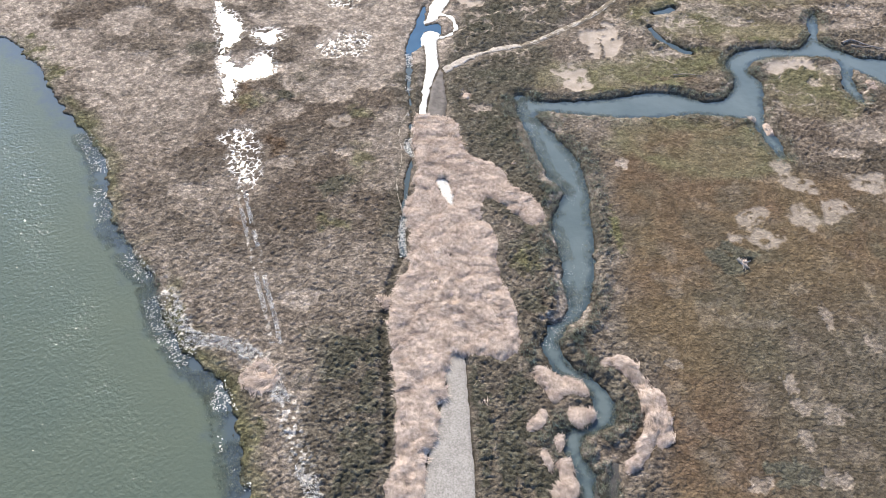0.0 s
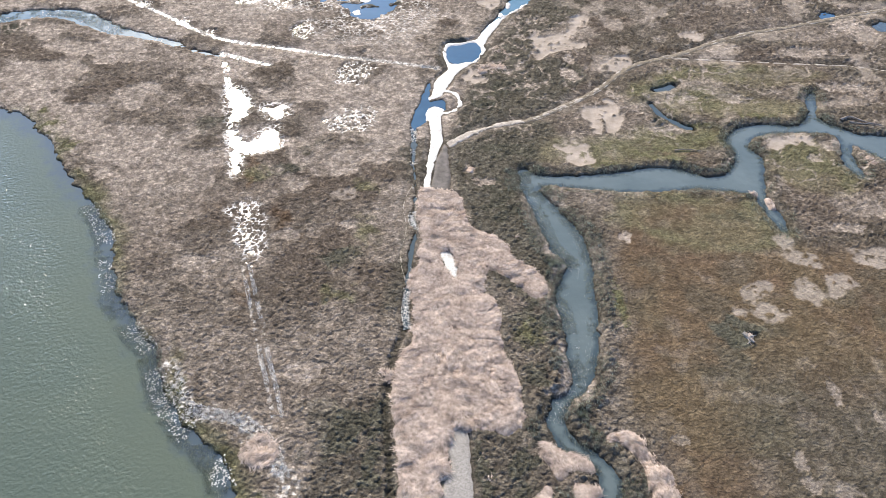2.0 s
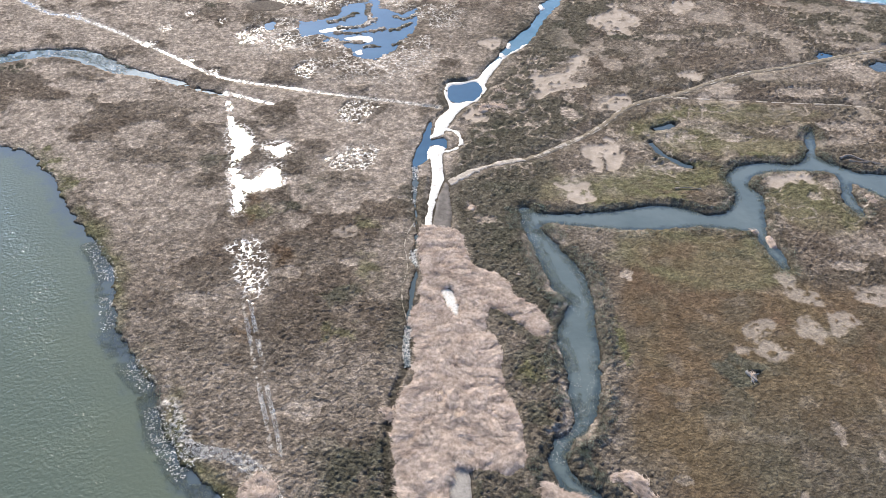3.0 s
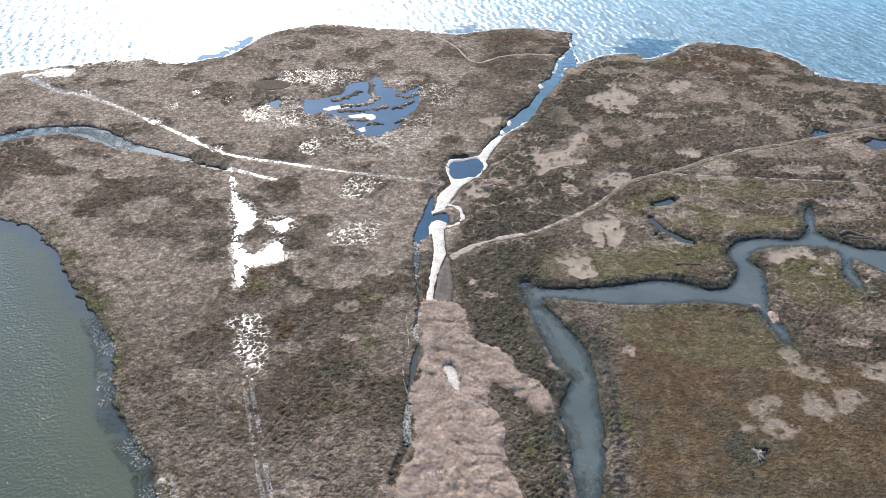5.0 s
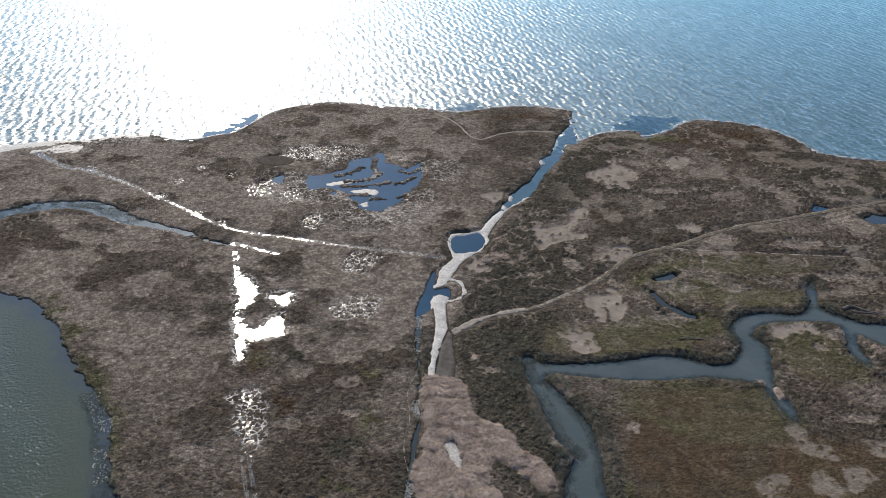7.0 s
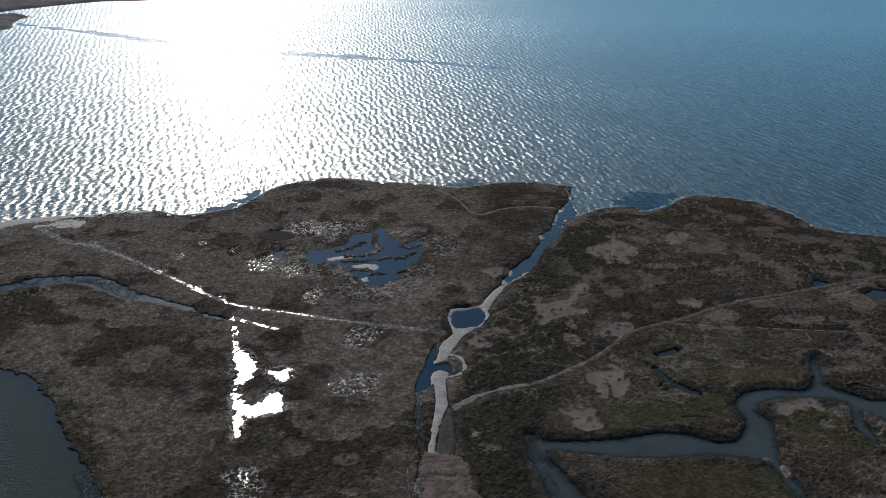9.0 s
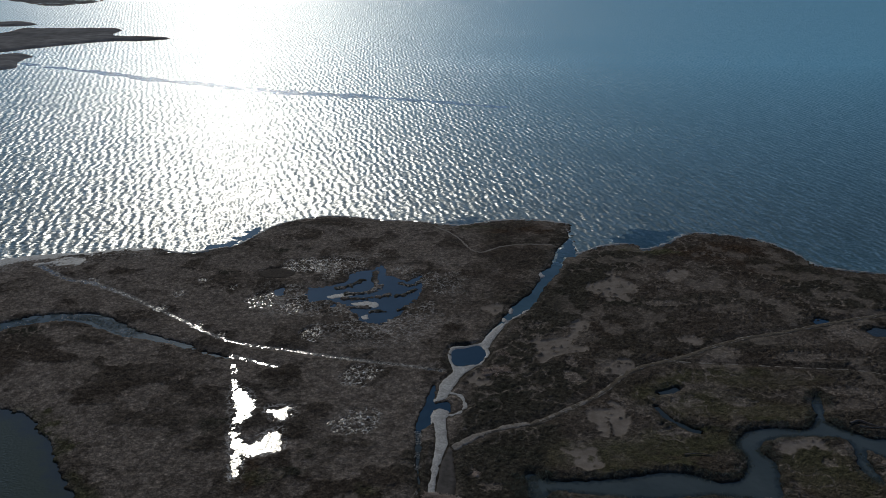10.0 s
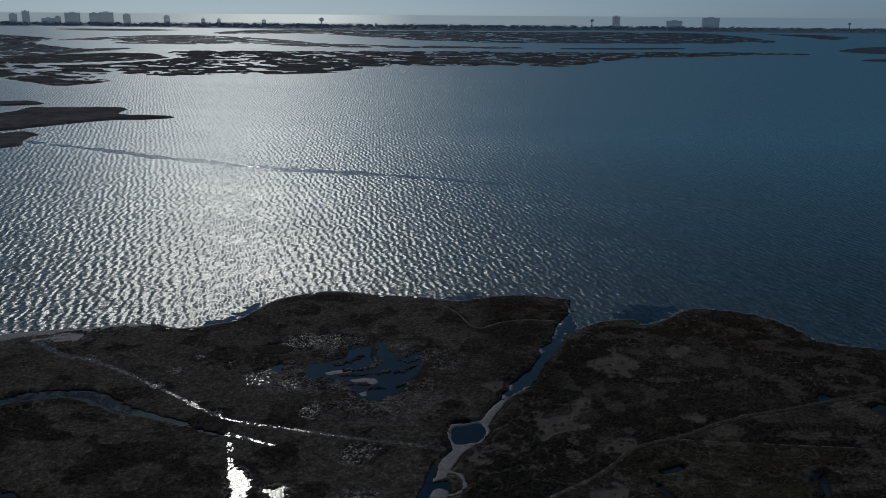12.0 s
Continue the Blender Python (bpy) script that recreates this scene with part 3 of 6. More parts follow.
def blots(x, y, patches, seed, rag=1.9, soft=0.8):
    """Ragged patches, 0 to 1."""
    out = np.zeros(x.shape)
    for k, (cx, cy, rx, ry) in enumerate(patches):
        near = (np.abs(x - cx) < 2 * rx) & (np.abs(y - cy) < 2 * ry)
        px, py = x[near], y[near]
        size = max(0.6, 0.6 * min(rx, ry))
        e = 1 - np.hypot((px - cx) / rx, (py - cy) / ry) + rag * (fbm(px, py, size, seed + k, 4) - 0.5)
        out[near] = np.maximum(out[near], step(0, soft, e))
    return out


LAKE_RING = np.vstack([smooth(LAKE, False), [(-18, 20), (-160, 20), (-160, 140)]])
CREEK_RING = smooth(CREEK_WEST + CREEK_NORTH + [(130, 128), (130, 116)] + CREEK_SOUTH + CREEK_EAST, True, 3)
RIVER_RING = smooth(RIVER_WEST + RIVER_EAST[::-1], True, 3)
BAY_RING = np.vstack([smooth(SHORE_WEST, False, 3), smooth(SHORE_EAST, False, 3), [(400, 170), (3300, 900), (3300, 5200), (-3300, 5200), (-3300, 700), (-400, 190)]])
BASIN_RING, POND_RING, POOL_RING = smooth(BASIN), smooth(POND), smooth(DITCH_POOL, True, 3)
MUD_POND_RING, EAST_POOL_RING = smooth(MUD_POND), smooth(EAST_POOL)
PUDDLE_RINGS = [smooth(r) for r in (PUDDLE_A, PUDDLE_B)]
POOL_RINGS = [smooth(r) for r in (POOL_A, POOL_B, POOL_C, POOL_D)]
ROAD_RING, MUD_RING = smooth(ROAD, True, 3), smooth(MUD, True, 2)
SAND_RINGS = [smooth(SAND_LOW, True, 3), smooth(SAND_MID, True, 3)]
WRACK_RING, HOLE_RING, CRESCENT_RING = smooth(WRACK_WEST + WRACK_EAST, True, 3), smooth(WRACK_HOLE), smooth(CRESCENT)
DITCH_LINE, RILL_LINE, RILL_POND_LINE = smooth(DITCH, False), smooth(RILL, False), smooth(RILL_POND, False)
WEST_RING, TAIL_LINE = smooth(WEST_CREEK, True, 3), smooth(WEST_TAIL, False)
BARE_RINGS = [smooth(r, True, 3) for r in (BARE_A, BARE_B, BARE_C, BARE_D, BARE_E, BARE_F, BARE_L, BARE_G, BARE_H, BARE_I, BARE_J, BARE_K, BARE_M, BARE_N, BARE_O, BARE_P, BARE_Q)]
MEADOW_RINGS = [smooth(r) for r in (MEADOW_A, MEADOW_B, MEADOW_C, MEADOW_D, MEADOW_E)]
SIDE_LINE, GROOVE_LINE = smooth(DITCH_SIDE, False), smooth(GROOVE, False)
PATH_LINE, SPUR_LINE, RUT_LINE, LOW_RUT_LINE = (smooth(r, False) for r in (WET_PATH, WET_SPUR, WET_RUT, LOW_RUT))
TRACK_LINE, TRACK_SPUR_LINE, FOOT_LINE, LOOP_LINE = (smooth(r, False) for r in (TRACK, TRACK_SPUR, FOOTPATH, SPIT_LOOP))
FIELD_RING = smooth(FIELD)
SHRUB_RINGS = [smooth(r) for r in (SHRUB_EAST, SHRUB_CREEK, SHRUB_SHORE, SHRUB_DITCH, SHRUB_ROAD)]
PAN_RING = smooth([(-47.6, 194.4), (-45.5, 197.4), (-42, 198), (-38.9, 196), (-38.6, 193.4), (-41.5, 191.4), (-45.2, 191.8)])
STRAND_LINE = smooth(STRANDLINE, False)
HEAP_RINGS = [smooth(r) for r in (HEAP_A, HEAP_B, HEAP_C, HEAP_D, HEAP_E, HEAP_F)]
ISLET_LINES = [smooth(r, False) for r in (ISLET_A, ISLET_B, ISLET_C, ISLET_D, ISLET_E, ISLET_F, ISLET_G, ISLET_H, ISLET_I)]
DEBRIS, SHIMMER = SHIMMER[1:5], SHIMMER[:1] + SHIMMER[5:]


def land(x, y):
    """Height of the marsh and its cover at the places x, y."""
    rag = 1.7 * (fbm(x, y, 1.5, 3, 4) - 0.5) + 0.5 * (fbm(x, y, 0.4, 4, 2) - 0.5)
    creek = np.maximum.reduce([inside(x, y, CREEK_RING), 0.5 - from_line(x, y, RILL_LINE), 0.6 - from_line(x, y, RILL_POND_LINE)])
    ditch = np.maximum(inside(x, y, POOL_RING), 0.22 + 0.25 * step(110, 118, y) + 0.3 * step(86, 83, y) - from_line(x, y, DITCH_LINE))
    river = np.maximum.reduce([inside(x, y, RIVER_RING), inside(x, y, BASIN_RING)])
    west = np.maximum(inside(x, y, WEST_RING) + 0.2, 0.3 - from_line(x, y, TAIL_LINE))
    lake = inside(x, y, LAKE_RING)
    bay = inside(x, y, BAY_RING, 14.0)
    wet = np.maximum.reduce([creek + 0.15 + 0.6 * rag, ditch + 0.5 * rag, river + 0.1 + 0.7 * rag, west + rag, lake + rag, bay + 1.4 * rag, inside(x, y, EAST_POOL_RING) + rag] + [inside(x, y, r, 4.0) + 1.4 * rag for r in PUDDLE_RINGS])
    pools = np.maximum.reduce([inside(x, y, r, 3.0) for r in POOL_RINGS])
    shallow = np.maximum.reduce([pools + 1.2 * rag] + [inside(x, y, POND_RING, 3.0) + 0.2 + 2.0 * (fbm(x * 0.8, y, 1.0, 29, 3) - 0.5), inside(x, y, MUD_POND_RING, 3.0)])
    paths = np.minimum(from_line(x, y, PATH_LINE), from_line(x, y, SPUR_LINE))
    paths = paths - 0.25 * step(-62, -84, x)
    ruts = np.abs(from_line(x, y, RUT_LINE) - 0.3)
    old_ruts = np.abs(from_line(x, y, LOW_RUT_LINE) - 0.5) + 0.25 * rag
    shimmer = blots(x, y, SHIMMER, 61, 1.2, 0.3)
    pale = np.maximum.reduce([blots(x, y, PALE_NEAR, 100, 1.7, 0.25), blots(x, y, PALE_EAST, 140, 1.7, 0.25), blots(x, y, PALE_FAR, 180, 1.7, 0.22)])
    bare_in = np.maximum.reduce([inside(x, y, r, 4.0) for r in BARE_RINGS])
    bleached = step(-0.35, 0.5, bare_in + 4.2 * (fbm(x, y, 2.4, 191, 5) - 0.5)) * step(0.25, 0.42, fbm(x, y, 1.1, 192, 3))
    pale = np.maximum(pale * (1 - 0.45 * step(14, 22, x) * step(96, 88, y)), 0.5 * bleached)
    meadow = (1 - 0.6 * step(1.0, 4.0, inside(x, y, MEADOW_RINGS[3], 6.0))) * step(-1.5, 2.5, np.maximum.reduce([inside(x, y, r, 6.0) for r in MEADOW_RINGS]) + 6 * (fbm(x, y, 4.0, 193, 4) - 0.5))
    green, olive = blots(x, y, GREEN, 220), np.maximum(0.9 * blots(x, y, OLIVE, 240, 1.2, 0.7), step(-2.5, 3.0, inside(x, y, FIELD_RING, 6.0) + 5 * (fbm(x, y, 5.0, 241, 4) - 0.5)))
    warm = fbm(x, y, 16.0, 262, 4)
    rust, dark = blots(x, y, RUST, 260), blots(x, y, DARK_FAR + DARK_NEAR, 280, 1.9, 0.5)
    debris = np.maximum(blots(x, y, DEBRIS, 310, 1.4), step(1.6, 0.2, from_line(x, y, STRAND_LINE) + rag)) * step(0.44, 0.60, fbm(x, y, 0.36, 315, 2))
    sand = np.maximum.reduce([inside(x, y, ROAD_RING, 3.0)] + [inside(x, y, r, 3.0) for r in SAND_RINGS] + [inside(x, y, HOLE_RING, 3.0), inside(x, y, MUD_RING, 3.0), inside(x, y, PAN_RING, 3.0), 0.6 - from_line(x, y, LOOP_LINE, 4.0)])
    track = np.minimum.reduce([from_line(x, y, TRACK_LINE, 5.0), from_line(x, y, TRACK_SPUR_LINE, 5.0) + 0.35, from_line(x, y, FOOT_LINE, 5.0) + 0.5, from_line(x, y, SIDE_LINE, 5.0) + 0.65])
    mat_in = np.maximum.reduce([inside(x, y, r, 4.0) for r in [WRACK_RING, CRESCENT_RING] + HEAP_RINGS])
    shore = np.maximum.reduce([creek, ditch, river * 0.7, inside(x, y, WRACK_RING, 6.0) * 1.6])
    bank = step(-4.0, -0.4, shore + 3.0 * (fbm(x, y, 3.0, 9) - 0.5))
    green = green * (1 - 0.5 * step(4, -4, x) * step(4, 12, np.abs(lake)))
    green = np.maximum(green, 0.9 * step(-3.4, -0.8, lake + 2.5 * (fbm(x, y, 2.5, 225) - 0.5)) * step(0.25, 0.45, fbm(x, y, 6.0, 226, 2)))
    zones = np.maximum.reduce([inside(x, y, r, 7.0) for r in SHRUB_RINGS])
    dark = np.maximum(dark, step(-1.8, 0.6, zones + 3.0 * (fbm(x, y, 4.0, 39, 4) - 0.5)) * (1 - 0.5 * pale) * (0.38 + 0.34 * step(70, 84, y)))
    thicket = step(-1.5, 1.0, zones)
    dark = np.maximum(dark, 0.6 * bank)
    pale = np.maximum(pale, 0.4 * step(0.54, 0.70, fbm(x, y, 7.0, 23, 4)) * (1 - olive) * (1 - thicket))
    dark = np.maximum(dark, (0.34 + 0.06 * step(130, 160, y)) * step(0.50, 0.62, fbm(x * 0.8, y * 1.3, 9.0, 31, 4)) * (1 - olive) * (0.3 + 0.7 * step(2, 16, x)))
    brown = 0.62 * step(0.46, 0.62, fbm(x * 0.7, y * 1.3, 11.0, 265, 5)) * (1 - olive)
    brown = np.maximum(brown, 0.8 * step(30, 42, x) * step(78, 60, y))
    brown = np.maximum(brown, 0.6 * step(10, 40, x) * step(170, 205, y)) * (1 - 0.8 * pale)
    dark = np.maximum(dark, 0.62 * step(28, 40, x) * step(78, 62, y))
    pale = np.maximum(pale, (0.34 + 0.6 * step(85, 125, y)) * step(0.46, 0.55, fbm(x, y, 8.0, 24, 5)) * step(14.0, 2.0, x) * (1 - thicket))
    green, olive, dark = np.maximum(green, (0.28 + 0.5 * step(0.46, 0.62, fbm(x, y, 6.0, 227, 4))) * meadow), np.maximum(olive, 0.6 * meadow), dark * (1 - 0.8 * meadow) * (1 - bleached)
    patch = np.maximum(bleached, 0.32 * step(0.59, 0.645, fbm(x, y, 5.0, 198, 5)) * step(20, 30, x) * step(118, 135, y) * (1 - 0.7 * meadow))
    dark = dark * (1 - patch)
    patch = patch * (1 - 0.6 * step(116, 108, y))
    fleck = step(0.42, 0.54, fbm(x, y, 1.7, 197, 4))
    bleached = np.maximum((0.9 - 0.45 * step(112, 104, y)) * patch, (0.4 + 0.35 * step(90, 130, y)) * fleck * pale)
    # pale dead reed stems lie along the west bank of the creek
    rim = step(-1.7, -0.7, creek + 1.4 * (fbm(x, y, 2.0, 74, 3) - 0.5)) * step(0.40, 0.52, fbm(x, y, 3.2, 75, 3)) * step(62, 68, y) * step(101, 95, y) * step(19.5, 17.5, x)
    pale, dark, bleached = np.maximum(pale, rim), dark * (1 - 0.9 * rim), np.maximum(bleached, 0.8 * rim * step(0.40, 0.50, fbm(x, y, 0.8, 76, 3)))
    dark = np.maximum(dark, step(0.45, 0.15, from_line(x, y, SIDE_LINE)))
    islet = np.maximum.reduce([0.85 - from_line(x, y, r, 4.0) for r in ISLET_LINES]) + 2.2 * (fbm(x, y, 0.9, 28, 3) - 0.5)
    islet = step(-0.1, 0.4, islet)
    dark = np.maximum(dark, 0.9 * islet)
    hole = step(1.1, 0.4, np.hypot((x - 39.9) / 1.1, (y - 76.6) / 0.9) + 0.5 * rag)
    groove = step(0.75, 0.2, from_line(x, y, GROOVE_LINE) + 0.6 * rag)
    dark = np.maximum(dark, groove)
    rust = np.maximum(rust, 0.7 * step(0.50, 0.66, warm) * olive)
    green = np.maximum(green, 0.12 * step(0.46, 0.34, warm) * olive)
    dark = np.maximum(dark, (0.40 + 0.25 * step(26, 40, x) * step(84, 70, y)) * step(0.50, 0.70, fbm(x, y, 6.0, 263, 4)) * olive * (1 - bleached))
    pale = np.maximum(pale, 0.22 * step(0.60, 0.74, fbm(x, y, 3.0, 264, 4)) * olive)
    # spreads the painted white glint net round the pond and west bay shore
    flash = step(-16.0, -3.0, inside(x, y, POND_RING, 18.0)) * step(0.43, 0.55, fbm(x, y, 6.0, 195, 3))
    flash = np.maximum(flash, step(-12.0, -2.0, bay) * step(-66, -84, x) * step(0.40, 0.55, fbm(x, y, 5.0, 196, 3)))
    trails = step(0.045, 0.008, veins(x, y, 3.4, 33, 4)) * step(0.40, 0.55, fbm(x, y, 16.0, 35, 3)) * np.maximum(step(95, 150, y), step(34, 44, x))
    trails = trails * (0.25 + 0.75 * step(98, 118, y))
    pale = np.maximum(pale, 0.8 * trails)
    bleached = np.maximum(bleached, 0.9 * trails * step(98, 118, y) * step(0.40, 0.52, fbm(x, y, 0.9, 34, 3)))
    # white cover along the wet path and old ruts imitates sun glint
    debris = np.maximum(debris, 0.8 * step(0.8, 0.2, paths + 0.3 * rag))
    debris = np.maximum(debris, 0.6 * step(0.34, 0.05, old_ruts) * step(0.52, 0.60, fbm(x, y, 0.45, 317, 2)) * step(56.0, 64.0, y))
    amp = 0.17 + (0.03 - 0.01 * step(90, 140, y)) * dark - 0.125 * olive - 0.11 * pale
    amp = amp * (1 - 0.85 * patch)
    z = 0.10 + 0.32 * amp * billow(x, y, 1.3, 5) + 1.3 * amp * clumps(x, y, 0.52, 7) * (0.6 + 0.8 * fbm(x, y, 1.5, 8, 2)) + 0.12 * (fbm(x, y, 9.0, 11) - 0.3)
    # further off the grass stands in larger tussocks
    z = z + step(95, 150, y) * amp * (1.2 * clumps(x, y, 1.0, 6) * (0.4 + 1.2 * fbm(x, y, 3.0, 10, 2)) - 0.25)
    z = z + 0.16 * bank * fbm(x, y, 1.2, 14, 2)
    # the bay shore is low, the ruts and pools hold shallow water
    z = z * (1 - 0.6 * step(-8, 0, bay))
    grain = fbm(x, y, 0.9, 17, 2)
    z = z * (1 - 0.65 * step(2.2, 0.5, np.minimum(paths, np.minimum(ruts, old_ruts + 0.5)))) * (1 - 0.6 * step(-1.6, 0.0, np.maximum(pools, shallow))) * (1 - 0.5 * shimmer)
    basin = np.maximum(step(-0.3, 0.4, shallow + 0.6 * rag - 0.15), shimmer * 0.95)
    basin = np.maximum(basin, np.maximum(step(0.4, 0.1, ruts + 0.25 * rag), step(0.5, 0.2, paths + 0.3 * rag)))
    netted = inside(x, y, POOL_RINGS[2], 3.0)
    floor = -0.10 + 0.30 * np.clip(grain - 0.45, 0, 1) - 0.05 * step(0.2, 1.5, shallow)
    floor = np.where(netted > -1.0, 0.8 * (veins(x * 1.3, y, 1.7, 26) - 0.055), floor)
    pond_in = inside(x, y, POND_RING, 3.0)
    floor = np.where(pond_in > -1.5, -0.13 + 0.36 * islet + 0.3 * step(1.0, -0.5, pond_in) * grain, floor)
    floor = np.where(shimmer > 0.3, 0.9 * (veins(x, y, 0.75, 18) - 0.016), floor)
    floor = np.where((ruts < 0.6) & (pools < -0.4), 0.5 * (fbm(x, y, 0.9, 19, 2) - 0.45), floor)
    floor = np.where(paths < 0.8, 0.4 * (fbm(x, y, 1.3, 20, 3) - 0.55 + 0.06 * step(-48, -62, x)), floor)
    z = z * (1 - basin) + floor * basin
    crumb = lattice(x / 0.28, y / 0.28, 37) - 0.5
    z = z + 0.34 * crumb * step(0.02, 0.3, basin) * step(0.18, 0.05, np.abs(z)) * step(0.8, 0.0, shallow)
    level = step(-0.9, 0.1, sand)
    z = z * (1 - level) + 0.0 * level
    z = z * (1 - 0.6 * step(2.6, 0.8, track))
    z = z * (1 - step(1.1, 0.5, track)) + 0.05 * step(1.1, 0.5, track)
    z = z * (1 - step(-0.6, 0.5, mat_in)) + 0.05 * step(-0.6, 0.5, mat_in)
    z = z - 0.3 * groove - 0.45 * hole
    # tall tussocks overhang the creek banks
    fringe = (1 - basin) * step(-3.0, -1.3, creek + 1.6 * (fbm(x, y, 2.0, 72, 2) - 0.5)) * step(0.0, -0.5, creek) * step(-0.4, -1.0, mat_in)
    z = z + (0.16 + 0.24 * step(98, 84, y)) * fringe * clumps(x, y, 0.75, 71) * (0.4 + fbm(x, y, 1.4, 73, 2))
    z = z * (1 - 0.7 * step(-1.8, 0.0, wet))
    sunk = step(-0.25, 0.5, wet)
    z = z * (1 - sunk) + (-0.45 - 0.25 * np.clip(wet, 0, 8)) * sunk
    bare = np.maximum.reduce([sunk, basin, level, step(1.1, 0.6, track), step(-0.5, 0.2, mat_in)])
    return z, dict(brown=brown, pale=pale, bleached=bleached, patch=patch, meadow=meadow, green=green, dark=dark, rust=rust, olive=olive, debris=debris, wet=np.maximum.reduce([sunk, 0.8 * step(0.03, -0.02, z), 0.6 * groove, hole]), bare=bare, bay=bay, flooded=np.clip(shimmer + 0.9 * step(-1.6, 0.0, pools) * step(91.0, 93.0, y) + 0.6 * step(-0.6, 0.2, netted) + 0.6 * step(0.9, 0.2, np.minimum(paths, ruts + 0.3)) + 0.5 * flash, 0, 1))


# ---------------------------------------------------------------- materials
def material(name):
    m = bpy.data.materials.new(name)
    m.use_nodes = True
    return m, m.node_tree.nodes, m.node_tree.links, m.node_tree.nodes["Principled BSDF"]


def noise_node(nodes, links, scale, detail=4.0, rough=0.6, stretch=None, turn=0.0):
    where = nodes.new("ShaderNodeTexCoord")
    n = nodes.new("ShaderNodeTexNoise")
    n.inputs["Scale"].default_value, n.inputs["Detail"].default_value, n.inputs["Roughness"].default_value = scale, detail, rough
    if stretch:
        turned, mapping = nodes.new("ShaderNodeMapping"), nodes.new("ShaderNodeMapping")
        turned.inputs["Rotation"].default_value = (0, 0, radians(-turn))
        mapping.inputs["Scale"].default_value = stretch
        links.new(where.outputs["Object"], turned.inputs[0])
        links.new(turned.outputs[0], mapping.inputs[0])
        links.new(mapping.outputs[0], n.inputs["Vector"])
    else:
        links.new(where.outputs["Object"], n.inputs["Vector"])
    return n


def ramp_node(nodes, links, source, stops):
    r = nodes.new("ShaderNodeValToRGB")
    while len(r.color_ramp.elements) < len(stops):
        r.color_ramp.elements.new(0.5)
    for e, (at, c) in zip(r.color_ramp.elements, stops):
        e.position, e.color = at, (*c, 1) if len(c) == 3 else c
    links.new(source, r.inputs[0])
    return r


def mix_node(nodes, links, kind, fac, a, b):
    m = nodes.new("ShaderNodeMix")
    m.data_type, m.blend_type = "RGBA", kind
    for socket, v in ((0, fac), (6, a), (7, b)):
        if hasattr(v, "links"):
            links.new(v, m.inputs[socket])
        else:
            m.inputs[socket].default_value = v if socket == 0 else (*v, 1)
    return m.outputs[2]


def bump_node(nodes, links, height, strength, distance, before=None):
    b = nodes.new("ShaderNodeBump")
    b.inputs["Strength"].default_value, b.inputs["Distance"].default_value = strength, distance
    links.new(height, b.inputs["Height"])
    if before:
        links.new(before, b.inputs["Normal"])
    return b.outputs[0]


def earthy(name, low, high, size, grain, rough=0.9, bump=0.05, island=0.0, leafy=0.0, gloss=0.02, veil=0.0):
    """A matt surface of two tones with large blotches, fine grain and relief; sizes in metres."""
    m, nodes, links, out = material(name)
    large, fine = noise_node(nodes, links, 1 / size), noise_node(nodes, links, 1 / grain, 5.0)
    c = ramp_node(nodes, links, large.outputs["Fac"], [(0.3, low), (0.7, high)]).outputs[0]
    speck = ramp_node(nodes, links, fine.outputs["Fac"], [(0.25, (0.55, 0.55, 0.55)), (0.75, (1.35, 1.35, 1.35))]).outputs[0]
    c = mix_node(nodes, links, "MULTIPLY", 1.0, c, speck)
    if island:
        geo = nodes.new("ShaderNodeNewGeometry")
        tone = ramp_node(nodes, links, geo.outputs["Random Per Island"], [(0.0, (1 - island,) * 3), (1.0, (1 + island,) * 3)]).outputs[0]
        c = mix_node(nodes, links, "MULTIPLY", 1.0, c, tone)
    links.new(c, out.inputs["Base Color"])
    out.inputs["Roughness"].default_value = rough
    out.inputs["Specular IOR Level"].default_value = gloss
    if bump:
        links.new(bump_node(nodes, links, fine.outputs["Fac"], 0.7, bump), out.inputs["Normal"])
    if leafy:
        thin, both = nodes.new("ShaderNodeBsdfTranslucent"), nodes.new("ShaderNodeMixShader")
        links.new(c, thin.inputs[0])
        both.inputs[0].default_value = leafy
        links.new(out.outputs[0], both.inputs[1])
        links.new(thin.outputs[0], both.inputs[2])
        links.new(both.outputs[0], nodes["Material Output"].inputs[0])
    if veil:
        # part transparency stands in for kilometres of hazy air and lets the bright distance through
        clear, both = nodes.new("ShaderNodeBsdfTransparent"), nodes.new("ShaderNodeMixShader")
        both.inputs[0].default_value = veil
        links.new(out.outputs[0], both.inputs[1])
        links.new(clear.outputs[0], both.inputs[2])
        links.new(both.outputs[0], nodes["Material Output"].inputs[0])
    return m


